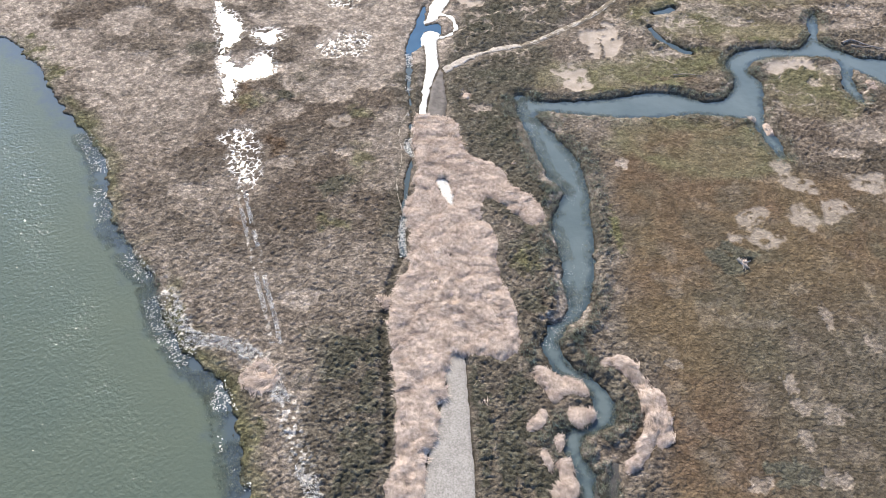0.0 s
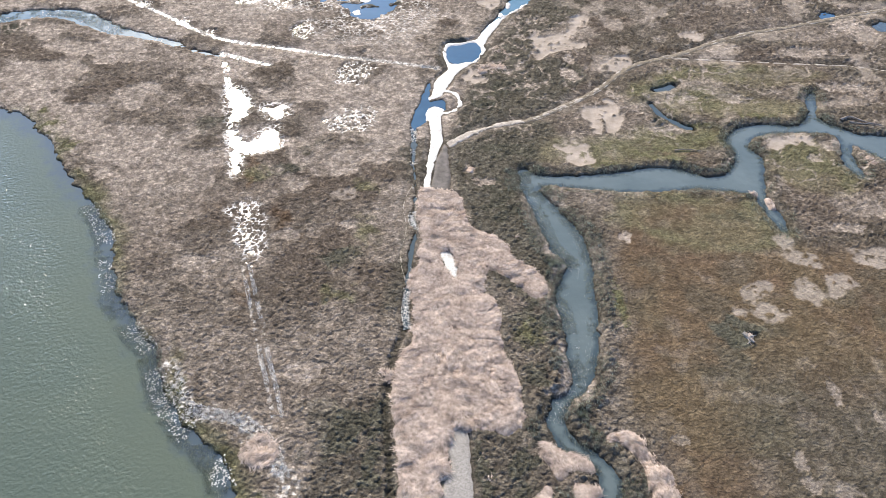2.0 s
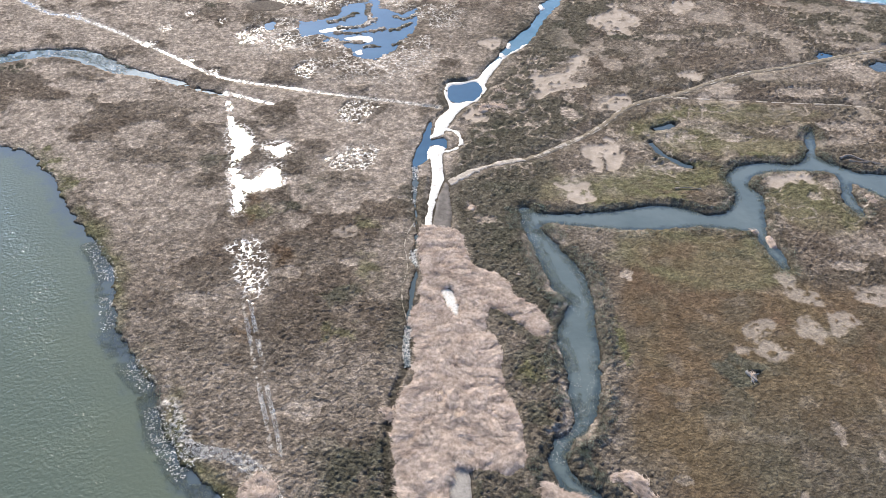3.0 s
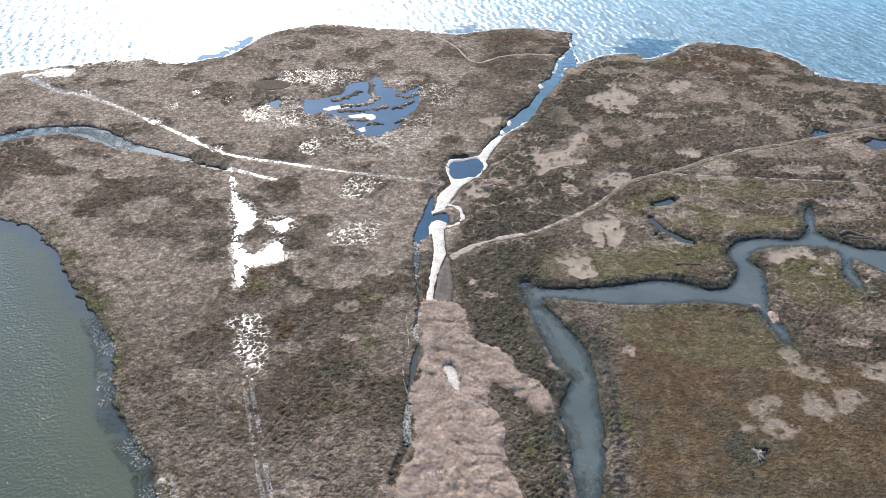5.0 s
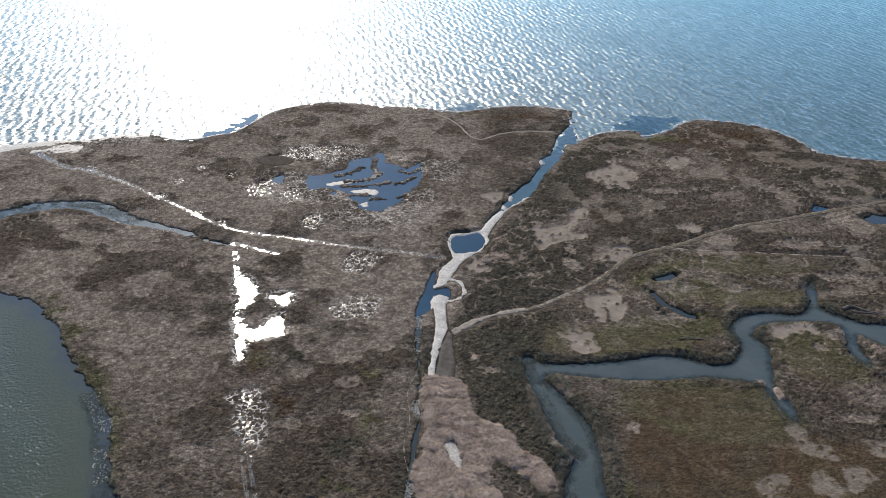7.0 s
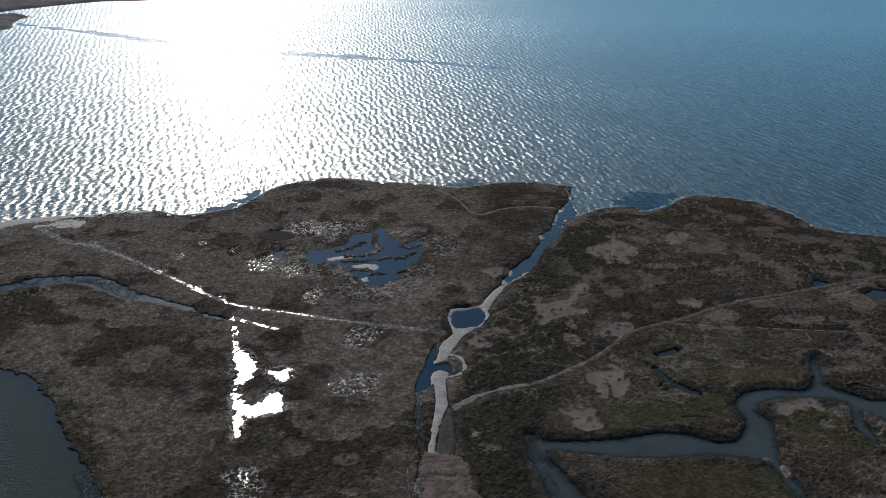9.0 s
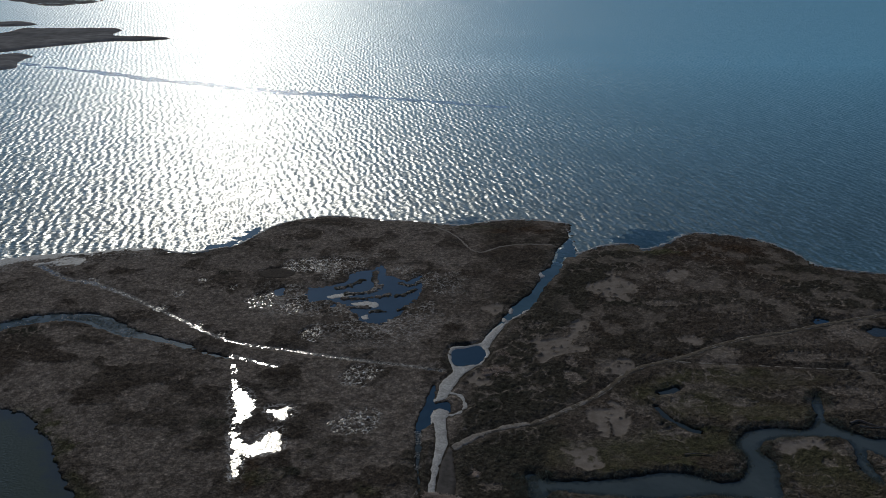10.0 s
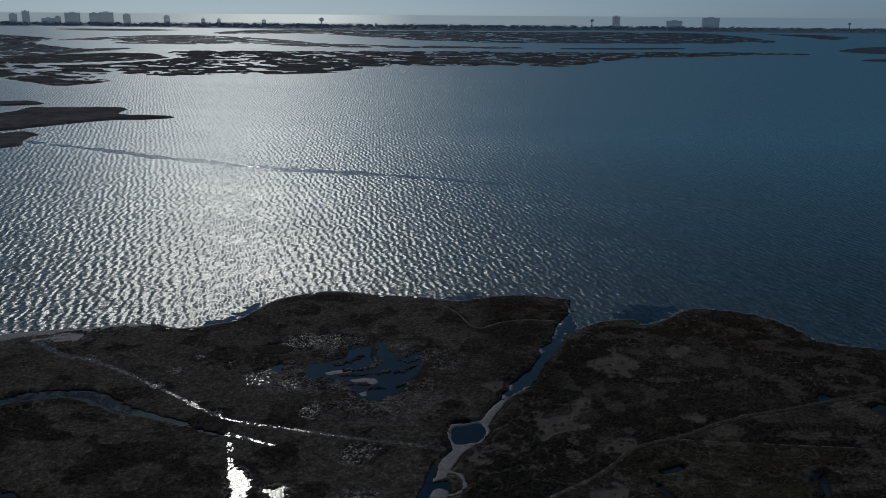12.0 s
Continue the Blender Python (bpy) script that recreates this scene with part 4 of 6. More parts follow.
def chop_normal(nodes, links, chop, lean, trains=()):
    """The normal of a choppy surface; chop lists (length, slope, stretch, turn), lean is how much steeper the fronts are than the backs;
    trains are rows of long crests (length, slope, turn of the crests)."""
    total = None
    gusts = noise_node(nodes, links, 0.013, 4.0, 0.6, (0.5, 1.0, 1), -12)
    blow = nodes.new("ShaderNodeMapRange")
    blow.inputs["From Min"].default_value, blow.inputs["From Max"].default_value = 0.3, 0.7
    blow.inputs["To Min"].default_value, blow.inputs["To Max"].default_value = 0.72, 1.28
    links.new(gusts.outputs["Fac"], blow.inputs["Value"])
    for length, slope, stretch, turn in chop:
        n = noise_node(nodes, links, 1 / length, 2.0, 0.55, stretch, turn)
        n.inputs["Distortion"].default_value = 0.4
        tilt = nodes.new("ShaderNodeVectorMath")
        tilt.operation = "MULTIPLY_ADD"
        links.new(n.outputs["Color"], tilt.inputs[0])
        tilt.inputs[1].default_value, tilt.inputs[2].default_value = (slope, slope, 0), (-0.5 * slope, -0.5 * slope, 0)
        if total:
            add = nodes.new("ShaderNodeVectorMath")
            links.new(total, add.inputs[0])
            links.new(tilt.outputs[0], add.inputs[1])
            total = add.outputs[0]
        else:
            total = tilt.outputs[0]
    for length, slope, turn in trains:
        across = radians(turn + 90)
        where, turned, crest = nodes.new("ShaderNodeTexCoord"), nodes.new("ShaderNodeMapping"), nodes.new("ShaderNodeTexWave")
        turned.inputs["Rotation"].default_value = (0, 0, -across)
        links.new(where.outputs["Object"], turned.inputs[0])
        links.new(turned.outputs[0], crest.inputs["Vector"])
        crest.inputs["Scale"].default_value, crest.inputs["Distortion"].default_value = 0.314 / length, 7.0
        crest.inputs["Detail"].default_value, crest.inputs["Detail Scale"].default_value = 3.0, 1.1
        tilt = nodes.new("ShaderNodeVectorMath")
        tilt.operation = "MULTIPLY_ADD"
        links.new(crest.outputs["Color"], tilt.inputs[0])
        dx, dy = slope * math.cos(across), slope * math.sin(across)
        tilt.inputs[1].default_value, tilt.inputs[2].default_value = (dx, dy, 0), (-0.5 * dx, -0.5 * dy, 0)
        add = nodes.new("ShaderNodeVectorMath")
        links.new(total, add.inputs[0])
        links.new(tilt.outputs[0], add.inputs[1])
        total = add.outputs[0]
    grow, up, unit = nodes.new("ShaderNodeVectorMath"), nodes.new("ShaderNodeVectorMath"), nodes.new("ShaderNodeVectorMath")
    grow.operation, unit.operation = "SCALE", "NORMALIZE"
    links.new(total, grow.inputs[0])
    links.new(blow.outputs[0], grow.inputs["Scale"])
    links.new(grow.outputs[0], up.inputs[0])
    up.inputs[1].default_value = (0, -lean, 1)
    links.new(up.outputs[0], unit.inputs[0])
    return unit.outputs[0]


def water(name, low, high, rough, waves, size=30.0, margin=None, reach=1.0, fetch=0.0, wind=None, far_sheen=None, chop=None, lean=0.0, trains=()):
    """Turbid water: a dim body colour under a dielectric surface; waves are (length, height, stretch, turn)."""
    m, nodes, links, out = material(name)
    large = noise_node(nodes, links, 1 / size, 3.0)
    c = ramp_node(nodes, links, large.outputs["Fac"], [(0.35, low), (0.65, high)]).outputs[0]
    if margin:
        # clear shallow margin over dark mud, milky silt further out
        off = nodes.new("ShaderNodeAttribute")
        off.attribute_name = "offshore"
        span = nodes.new("ShaderNodeMapRange")
        span.interpolation_type = "SMOOTHSTEP"
        span.inputs["From Max"].default_value = reach
        swirl = nodes.new("ShaderNodeMath")
        swirl.operation = "MULTIPLY_ADD"
        blot = noise_node(nodes, links, 0.8 / reach, 6.0, 0.7)
        links.new(blot.outputs["Fac"], swirl.inputs[0])
        swirl.inputs[1].default_value = 2.4 * reach
        links.new(off.outputs["Fac"], swirl.inputs[2])
        shift = nodes.new("ShaderNodeMath")
        shift.operation = "SUBTRACT"
        shift.inputs[1].default_value = 1.2 * reach
        links.new(swirl.outputs[0], shift.inputs[0])
        links.new(shift.outputs[0], span.inputs["Value"])
        c = mix_node(nodes, links, "MIX", span.outputs[0], margin, c)
    links.new(c, out.inputs["Base Color"])
    out.inputs["Roughness"].default_value, out.inputs["IOR"].default_value = rough, 1.333
    normal = None
    for length, height, stretch, turn in waves:
        n = noise_node(nodes, links, 1 / length, 2.0, 0.5, stretch, turn)
        n.inputs["Distortion"].default_value = 0.25 if stretch else 0.0
        normal = bump_node(nodes, links, n.outputs["Fac"], 1.0, height, normal)
    if chop:
        normal = chop_normal(nodes, links, chop, lean, trains)
    if normal:
        links.new(normal, out.inputs["Normal"])
    if wind:
        # the open water further from the shore is rougher, in gusts
        place, split = nodes.new("ShaderNodeTexCoord"), nodes.new("ShaderNodeSeparateXYZ")
        links.new(place.outputs["Object"], split.inputs[0])
        gust = nodes.new("ShaderNodeMapRange")
        gust.interpolation_type = "SMOOTHSTEP"
        gust.inputs["From Min"].default_value, gust.inputs["From Max"].default_value = 180.0, 900.0
        gust.inputs["To Min"].default_value, gust.inputs["To Max"].default_value = wind
        links.new(split.outputs["Y"], gust.inputs["Value"])
        links.new(gust.outputs[0], out.inputs["Roughness"])
        # further out the body colour is painted paler and bluer, imitating reflected sky
        paler = nodes.new("ShaderNodeMapRange")
        paler.inputs["From Min"].default_value, paler.inputs["From Max"].default_value = 235.0, 560.0
        links.new(split.outputs["Y"], paler.inputs["Value"])
        links.new(mix_node(nodes, links, "MIX", paler.outputs[0], c, far_sheen), out.inputs["Base Color"])
    if fetch:
        # the wind raises ripples only away from the sheltering bank
        off = nodes.new("ShaderNodeAttribute")
        off.attribute_name = "offshore"
        grow = nodes.new("ShaderNodeMapRange")
        grow.inputs["From Min"].default_value, grow.inputs["From Max"].default_value = 0.15 * fetch, fetch
        grow.inputs["To Min"].default_value = 0.1
        links.new(off.outputs["Fac"], grow.inputs["Value"])
        for n in nodes:
            if n.type == "BUMP":
                links.new(grow.outputs[0], n.inputs["Strength"])
    return m


def marsh_material():
    m, nodes, links, out = material("marsh")
    large, mid, fine = noise_node(nodes, links, 0.12, 5.0), noise_node(nodes, links, 0.9, 4.0), noise_node(nodes, links, 5.0, 6.0, 0.7)
    c = ramp_node(nodes, links, large.outputs["Fac"], [(0.3, (0.080, 0.066, 0.054)), (0.7, (0.132, 0.111, 0.093))]).outputs[0]

    def cover(c, name, colour, other):
        a = nodes.new("ShaderNodeAttribute")
        a.attribute_name = name
        tone = ramp_node(nodes, links, mid.outputs["Fac"], [(0.3, colour), (0.7, other)]).outputs[0]
        return mix_node(nodes, links, "MIX", a.outputs["Fac"], c, tone)

    c = cover(c, "olive", (0.073, 0.052, 0.0335), (0.101, 0.074, 0.048))
    c = cover(c, "meadow", (0.098, 0.084, 0.055), (0.140, 0.121, 0.084))
    c = cover(c, "brown", (0.064, 0.049, 0.038), (0.092, 0.073, 0.058))
    c = cover(c, "rust", (0.070, 0.047, 0.031), (0.096, 0.067, 0.046))
    c = cover(c, "dark", (0.049, 0.047, 0.036), (0.070, 0.067, 0.052))
    c = cover(c, "pale", (0.162, 0.135, 0.113), (0.218, 0.186, 0.159))
    c = cover(c, "green", (0.070, 0.068, 0.036), (0.100, 0.096, 0.056))
    c = cover(c, "bleached", (0.215, 0.181, 0.153), (0.300, 0.257, 0.222))
    c = cover(c, "debris", (0.28, 0.26, 0.235), (0.48, 0.455, 0.42))
    # flooded flats: a fine net of wet runnels between the tufts, sun glint painted in as white
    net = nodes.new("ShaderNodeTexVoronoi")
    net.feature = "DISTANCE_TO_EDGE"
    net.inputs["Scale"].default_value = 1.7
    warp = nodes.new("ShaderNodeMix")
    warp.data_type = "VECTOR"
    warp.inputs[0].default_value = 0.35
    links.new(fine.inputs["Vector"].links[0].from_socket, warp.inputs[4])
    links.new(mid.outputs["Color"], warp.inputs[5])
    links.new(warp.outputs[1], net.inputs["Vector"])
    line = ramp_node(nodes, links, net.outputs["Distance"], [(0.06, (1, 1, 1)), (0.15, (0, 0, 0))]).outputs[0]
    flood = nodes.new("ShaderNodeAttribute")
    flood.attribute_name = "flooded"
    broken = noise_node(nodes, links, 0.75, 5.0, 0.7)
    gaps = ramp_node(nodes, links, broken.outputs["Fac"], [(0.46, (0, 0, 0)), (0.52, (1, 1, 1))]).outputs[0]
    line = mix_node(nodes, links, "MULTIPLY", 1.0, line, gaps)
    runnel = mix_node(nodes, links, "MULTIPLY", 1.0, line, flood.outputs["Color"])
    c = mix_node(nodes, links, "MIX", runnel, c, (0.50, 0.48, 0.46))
    c = cover(c, "wet", (0.027, 0.024, 0.019), (0.040, 0.036, 0.029))
    speck = ramp_node(nodes, links, fine.outputs["Fac"], [(0.30, (0.72, 0.72, 0.72)), (0.70, (1.28, 1.28, 1.28))]).outputs[0]
    c = mix_node(nodes, links, "MULTIPLY", 1.0, c, speck)
    mottle = noise_node(nodes, links, 0.38, 5.0, 0.65)
    blotch = ramp_node(nodes, links, mottle.outputs["Fac"], [(0.34, (0.84, 0.84, 0.83)), (0.66, (1.16, 1.16, 1.15))]).outputs[0]
    c = mix_node(nodes, links, "MULTIPLY", 1.0, c, blotch)
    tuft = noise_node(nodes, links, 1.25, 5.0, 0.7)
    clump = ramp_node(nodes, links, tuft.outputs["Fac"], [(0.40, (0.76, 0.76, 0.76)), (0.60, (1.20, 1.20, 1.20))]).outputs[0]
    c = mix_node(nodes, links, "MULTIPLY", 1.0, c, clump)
    # lighter tips and darker gaps of the single tufts: shade between them painted into the colour
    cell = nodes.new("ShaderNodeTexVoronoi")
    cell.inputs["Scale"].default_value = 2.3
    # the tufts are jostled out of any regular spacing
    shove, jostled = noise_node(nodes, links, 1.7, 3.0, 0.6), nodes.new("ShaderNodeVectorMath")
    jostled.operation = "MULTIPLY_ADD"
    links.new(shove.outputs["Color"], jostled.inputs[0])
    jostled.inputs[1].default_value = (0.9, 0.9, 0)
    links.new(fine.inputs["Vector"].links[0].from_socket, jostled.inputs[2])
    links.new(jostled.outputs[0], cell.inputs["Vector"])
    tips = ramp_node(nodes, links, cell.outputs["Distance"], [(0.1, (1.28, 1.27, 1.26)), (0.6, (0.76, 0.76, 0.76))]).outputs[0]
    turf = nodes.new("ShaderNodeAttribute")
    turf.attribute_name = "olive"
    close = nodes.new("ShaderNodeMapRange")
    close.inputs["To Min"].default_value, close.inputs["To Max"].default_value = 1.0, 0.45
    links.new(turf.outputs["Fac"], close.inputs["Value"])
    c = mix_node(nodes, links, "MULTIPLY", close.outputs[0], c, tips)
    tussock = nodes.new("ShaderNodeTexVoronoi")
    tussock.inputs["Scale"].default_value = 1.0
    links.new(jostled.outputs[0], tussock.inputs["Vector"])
    # whole tussocks get the same painted shading, light crowns and dark gaps
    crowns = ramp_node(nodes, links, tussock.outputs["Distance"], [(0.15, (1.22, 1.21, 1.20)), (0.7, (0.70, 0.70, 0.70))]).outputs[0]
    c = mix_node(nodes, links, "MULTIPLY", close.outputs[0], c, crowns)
    # trodden or silted bare patches are plainer than the turf
    bald = nodes.new("ShaderNodeAttribute")
    bald.attribute_name = "patch"
    paler = ramp_node(nodes, links, mottle.outputs["Fac"], [(0.35, (0.185, 0.157, 0.131)), (0.65, (0.265, 0.229, 0.195))]).outputs[0]
    part_of = nodes.new("ShaderNodeMath")
    part_of.operation, part_of.inputs[1].default_value = "MULTIPLY", 0.85
    links.new(bald.outputs["Fac"], part_of.inputs[0])
    links.new(mix_node(nodes, links, "MIX", part_of.outputs[0], c, paler), out.inputs["Base Color"])
    damp = nodes.new("ShaderNodeMapRange")
    damp.inputs["To Min"].default_value, damp.inputs["To Max"].default_value = 0.92, 0.35
    links.new(runnel, damp.inputs["Value"])
    links.new(damp.outputs[0], out.inputs["Roughness"])
    shine = nodes.new("ShaderNodeMapRange")
    shine.inputs["To Min"].default_value, shine.inputs["To Max"].default_value = 0.02, 0.5
    links.new(runnel, shine.inputs["Value"])
    links.new(shine.outputs[0], out.inputs["Specular IOR Level"])
    flip = nodes.new("ShaderNodeMath")
    flip.operation, flip.inputs[0].default_value = "SUBTRACT", 1.0
    links.new(cell.outputs["Distance"], flip.inputs[1])
    n = bump_node(nodes, links, flip.outputs[0], 0.9, 0.17)
    flat = nodes.new("ShaderNodeMapRange")
    flat.inputs["To Min"].default_value, flat.inputs["To Max"].default_value = 0.9, 0.2
    links.new(bald.outputs["Fac"], flat.inputs["Value"])
    grain = bump_node(nodes, links, fine.outputs["Fac"], 0.9, 0.14, n)
    for b in nodes:
        if b.type == "BUMP":
            links.new(flat.outputs[0], b.inputs["Strength"])
    links.new(grain, out.inputs["Normal"])
    return m


MARSH = marsh_material()
SAND = earthy("pale sand", (0.225, 0.225, 0.222), (0.400, 0.398, 0.392), 1.6, 0.35, 0.6, 0.05, gloss=0.25)
ROAD_SAND = earthy("gravelly road sand", (0.173, 0.162, 0.150), (0.217, 0.207, 0.191), 2.0, 0.18, 0.85, 0.03)
MUD_MAT = earthy("wet mud", (0.078, 0.070, 0.064), (0.098, 0.089, 0.083), 4.0, 1.2, 0.8, 0.01, gloss=0.05)
DRY_MUD = earthy("dark dried mud", (0.060, 0.050, 0.042), (0.078, 0.066, 0.056), 3.0, 0.5, 0.85, 0.02)
TRACK_MAT = earthy("dry track", (0.21, 0.186, 0.158), (0.33, 0.298, 0.262), 1.5, 0.3, 0.9, 0.04)
STRAW = earthy("dead reed straw", (0.335, 0.266, 0.224), (0.600, 0.508, 0.443), 1.9, 0.5, 0.7, 0.0, 0.20, 0.4)
TRACK_BED = earthy("trodden grass", (0.105, 0.088, 0.066), (0.165, 0.142, 0.113), 1.5, 0.3, 0.9, 0.05)
STRAW_BED = earthy("matted reed", (0.150, 0.115, 0.092), (0.370, 0.298, 0.246), 1.0, 0.15, 0.85, 0.08)
GRASS = earthy("brown marsh grass", (0.067, 0.053, 0.041), (0.108, 0.087, 0.069), 5.0, 0.8, 0.8, 0.0, 0.4, 0.3)
SHRUB = earthy("dark shrub leaves", (0.072, 0.069, 0.050), (0.112, 0.106, 0.080), 3.0, 0.8, 0.8, 0.0, 0.3, 0.5)
SEDGE = earthy("green sedge", (0.060, 0.056, 0.032), (0.088, 0.080, 0.050), 3.0, 0.8, 0.8, 0.0, 0.4, 0.06)
PALE_GRASS = earthy("bleached grass", (0.138, 0.110, 0.092), (0.193, 0.160, 0.135), 3.0, 0.8, 0.8, 0.0, 0.4, 0.06)
BLEACHED_WOOD = earthy("bleached driftwood", (0.11, 0.102, 0.097), (0.20, 0.19, 0.18), 0.5, 0.08, 0.85, 0.03)
WOOD = earthy("weathered wood", (0.13, 0.10, 0.085), (0.24, 0.20, 0.17), 0.8, 0.1, 0.85, 0.02)
REED = earthy("grey-green reeds", (0.105, 0.118, 0.086), (0.260, 0.268, 0.206), 2.0, 0.6, 0.8, 0.0, 0.6, 0.2)
FLECK = earthy("bleached debris and glints", (0.50, 0.475, 0.43), (0.72, 0.69, 0.63), 1.0, 0.2, 0.8, 0.0, 0.3, 0.3)
# far materials are lightened, and most made part transparent, to imitate haze
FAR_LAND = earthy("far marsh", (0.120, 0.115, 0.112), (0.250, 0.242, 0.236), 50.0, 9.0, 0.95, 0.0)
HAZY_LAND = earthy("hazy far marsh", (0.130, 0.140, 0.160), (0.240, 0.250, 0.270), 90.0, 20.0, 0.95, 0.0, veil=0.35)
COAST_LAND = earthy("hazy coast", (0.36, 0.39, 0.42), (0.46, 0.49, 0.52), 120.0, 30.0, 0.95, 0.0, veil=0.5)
FAR_WOOD = earthy("far trees and roofs paled for haze", (0.58, 0.63, 0.68), (0.68, 0.73, 0.78), 90.0, 20.0, 0.95, 0.0, 0.08, veil=0.75)
CONCRETE = earthy("weathered concrete paled for haze", (0.66, 0.70, 0.74), (0.74, 0.78, 0.82), 20.0, 4.0, 0.9, 0.0, veil=0.55)
STEEL = earthy("painted steel paled for haze", (0.50, 0.53, 0.56), (0.60, 0.63, 0.66), 10.0, 2.0, 0.6, 0.0, veil=0.35)
LAKE_WATER = water("green lake water", (0.051, 0.066, 0.051), (0.061, 0.074, 0.053), 0.06, [(0.46, 0.115, None, 0)], 25.0, (0.040, 0.055, 0.066), 3.5, 9.0)
CREEK_WATER = water("grey creek water", (0.053, 0.071, 0.073), (0.073, 0.093, 0.094), 0.12, [(1.2, 0.05, None, 0)], 9.0, (0.028, 0.042, 0.048), 1.0)
POOL_WATER = water("shallow pool water", (0.035, 0.035, 0.032), (0.055, 0.050, 0.045), 0.20, [(0.6, 0.045, None, 0)], 8.0)
RIVER_WATER = water("blue channel water", (0.022, 0.068, 0.096), (0.034, 0.086, 0.116), 0.16, [(2.2, 0.12, (0.5, 1.2, 1), -50), (0.8, 0.05, None, 0)], 9.0)
REEDY_WATER = water("water full of drowned stalks", (0.034, 0.078, 0.122), (0.070, 0.122, 0.170), 0.45, [(0.9, 0.08, None, 0)], 5.0)
POND_WATER = water("still pond water", (0.010, 0.040, 0.078), (0.016, 0.054, 0.098), 0.06, [(1.2, 0.02, None, 0)], 8.0)
CALM_WATER = water("sheltered bay water", (0.026, 0.092, 0.140), (0.034, 0.110, 0.160), 0.30, [], 30.0, chop=[(2.2, 0.30, (0.45, 1.2, 1), -60), (0.8, 0.45, None, 0)], lean=0.06, trains=((3.2, 0.12, -75),))
COVE_WATER = water("still cove water", (0.016, 0.070, 0.118), (0.022, 0.086, 0.140), 0.07, [], 30.0, chop=[(1.6, 0.10, None, 0)])
SLICK_WATER = water("slack bay water", (0.044, 0.125, 0.135), (0.054, 0.145, 0.155), 0.24, [], 60.0, chop=[(2.2, 0.30, (0.35, 1.2, 1), -70), (0.8, 0.48, None, 0)], lean=0.02)
BAY_WATER = water("wind ruffled bay water", (0.044, 0.122, 0.138), (0.052, 0.138, 0.156), 0.2, [], 260.0, wind=(0.37, 0.43), far_sheen=(0.175, 0.540, 0.690),
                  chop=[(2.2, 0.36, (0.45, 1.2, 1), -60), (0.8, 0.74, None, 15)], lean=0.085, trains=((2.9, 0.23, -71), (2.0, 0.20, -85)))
for m in (BAY_WATER, SLICK_WATER):
    m.node_tree.nodes["Principled BSDF"].inputs["Specular IOR Level"].default_value = 0.95
    m.node_tree.nodes["Principled BSDF"].inputs["IOR"].default_value = 1.6
REEDY_WATER.node_tree.nodes["Principled BSDF"].inputs["Specular IOR Level"].default_value = 0.04


# ---------------------------------------------------------------- mesh builders
def mesh_object(name, verts, faces, mat, parent=None, shade=True):
    data = bpy.data.meshes.new(name)
    verts, faces = np.asarray(verts, np.float32), np.asarray(faces, np.int32)
    k = faces.shape[1]
    data.vertices.add(len(verts))
    data.vertices.foreach_set("co", verts.ravel())
    data.loops.add(faces.size)
    data.loops.foreach_set("vertex_index", faces.ravel())
    data.polygons.add(len(faces))
    data.polygons.foreach_set("loop_start", np.arange(0, faces.size, k, dtype=np.int32))
    data.polygons.foreach_set("loop_total", np.full(len(faces), k, np.int32))
    data.polygons.foreach_set("use_smooth", np.full(len(faces), shade))
    data.update(calc_edges=True)
    data.materials.append(mat)
    ob = new(name, data)
    if parent:
        ob.parent = parent
    return ob


def lattice_faces(rows, cols, keep=None):
    i = (np.arange(rows - 1)[:, None] * cols + np.arange(cols - 1)[None, :]).ravel()
    f = np.stack([i, i + 1, i + cols + 1, i + cols], 1)
    if keep is not None:
        f = f[keep.ravel()[f].any(1)]
    return f


def packed(verts, faces):
    used = np.unique(faces)
    back = np.zeros(len(verts), np.int64)
    back[used] = np.arange(len(used))
    return verts[used], back[faces]


def sheet(name, ring, cell, top, mat, parent=None, edge=0.6, rag=0.8, sink=-0.25, roll=0.0, hollow=None):
    """A low spread of sand, straw or mud over the outline; top is its height, roll the size of its humps."""
    (x0, y0), (x1, y1) = ring.min(0) - 1.5, ring.max(0) + 1.5
    cx, cy = cell if isinstance(cell, tuple) else (cell, cell)
    xs, ys = np.arange(x0, x1 + cx, cx), np.arange(y0, y1 + cy, cy)
    x, y = (v.ravel() for v in np.meshgrid(xs, ys))
    d = inside(x, y, ring, 3.0 * edge + 1) + rag * 2 * (fbm(x, y, max(1.0, 2 * edge), 71, 3) - 0.5)
    if hollow is not None:
        d = np.minimum(d, -inside(x, y, hollow, 4.0) + 0.4 * (fbm(x, y, 1.0, 73) - 0.5))
    up = step(-edge, edge, d)
    z = sink + (top - sink) * up
    if roll:
        z = z + up * roll * (billow(x, y, 2.4, 77) + 0.7 * billow(x, y, 0.7, 78) - 0.6)
    v, f = packed(np.stack([x, y, z], 1), lattice_faces(len(ys), len(xs), d > -edge))
    return mesh_object(name, v, f, mat, parent)


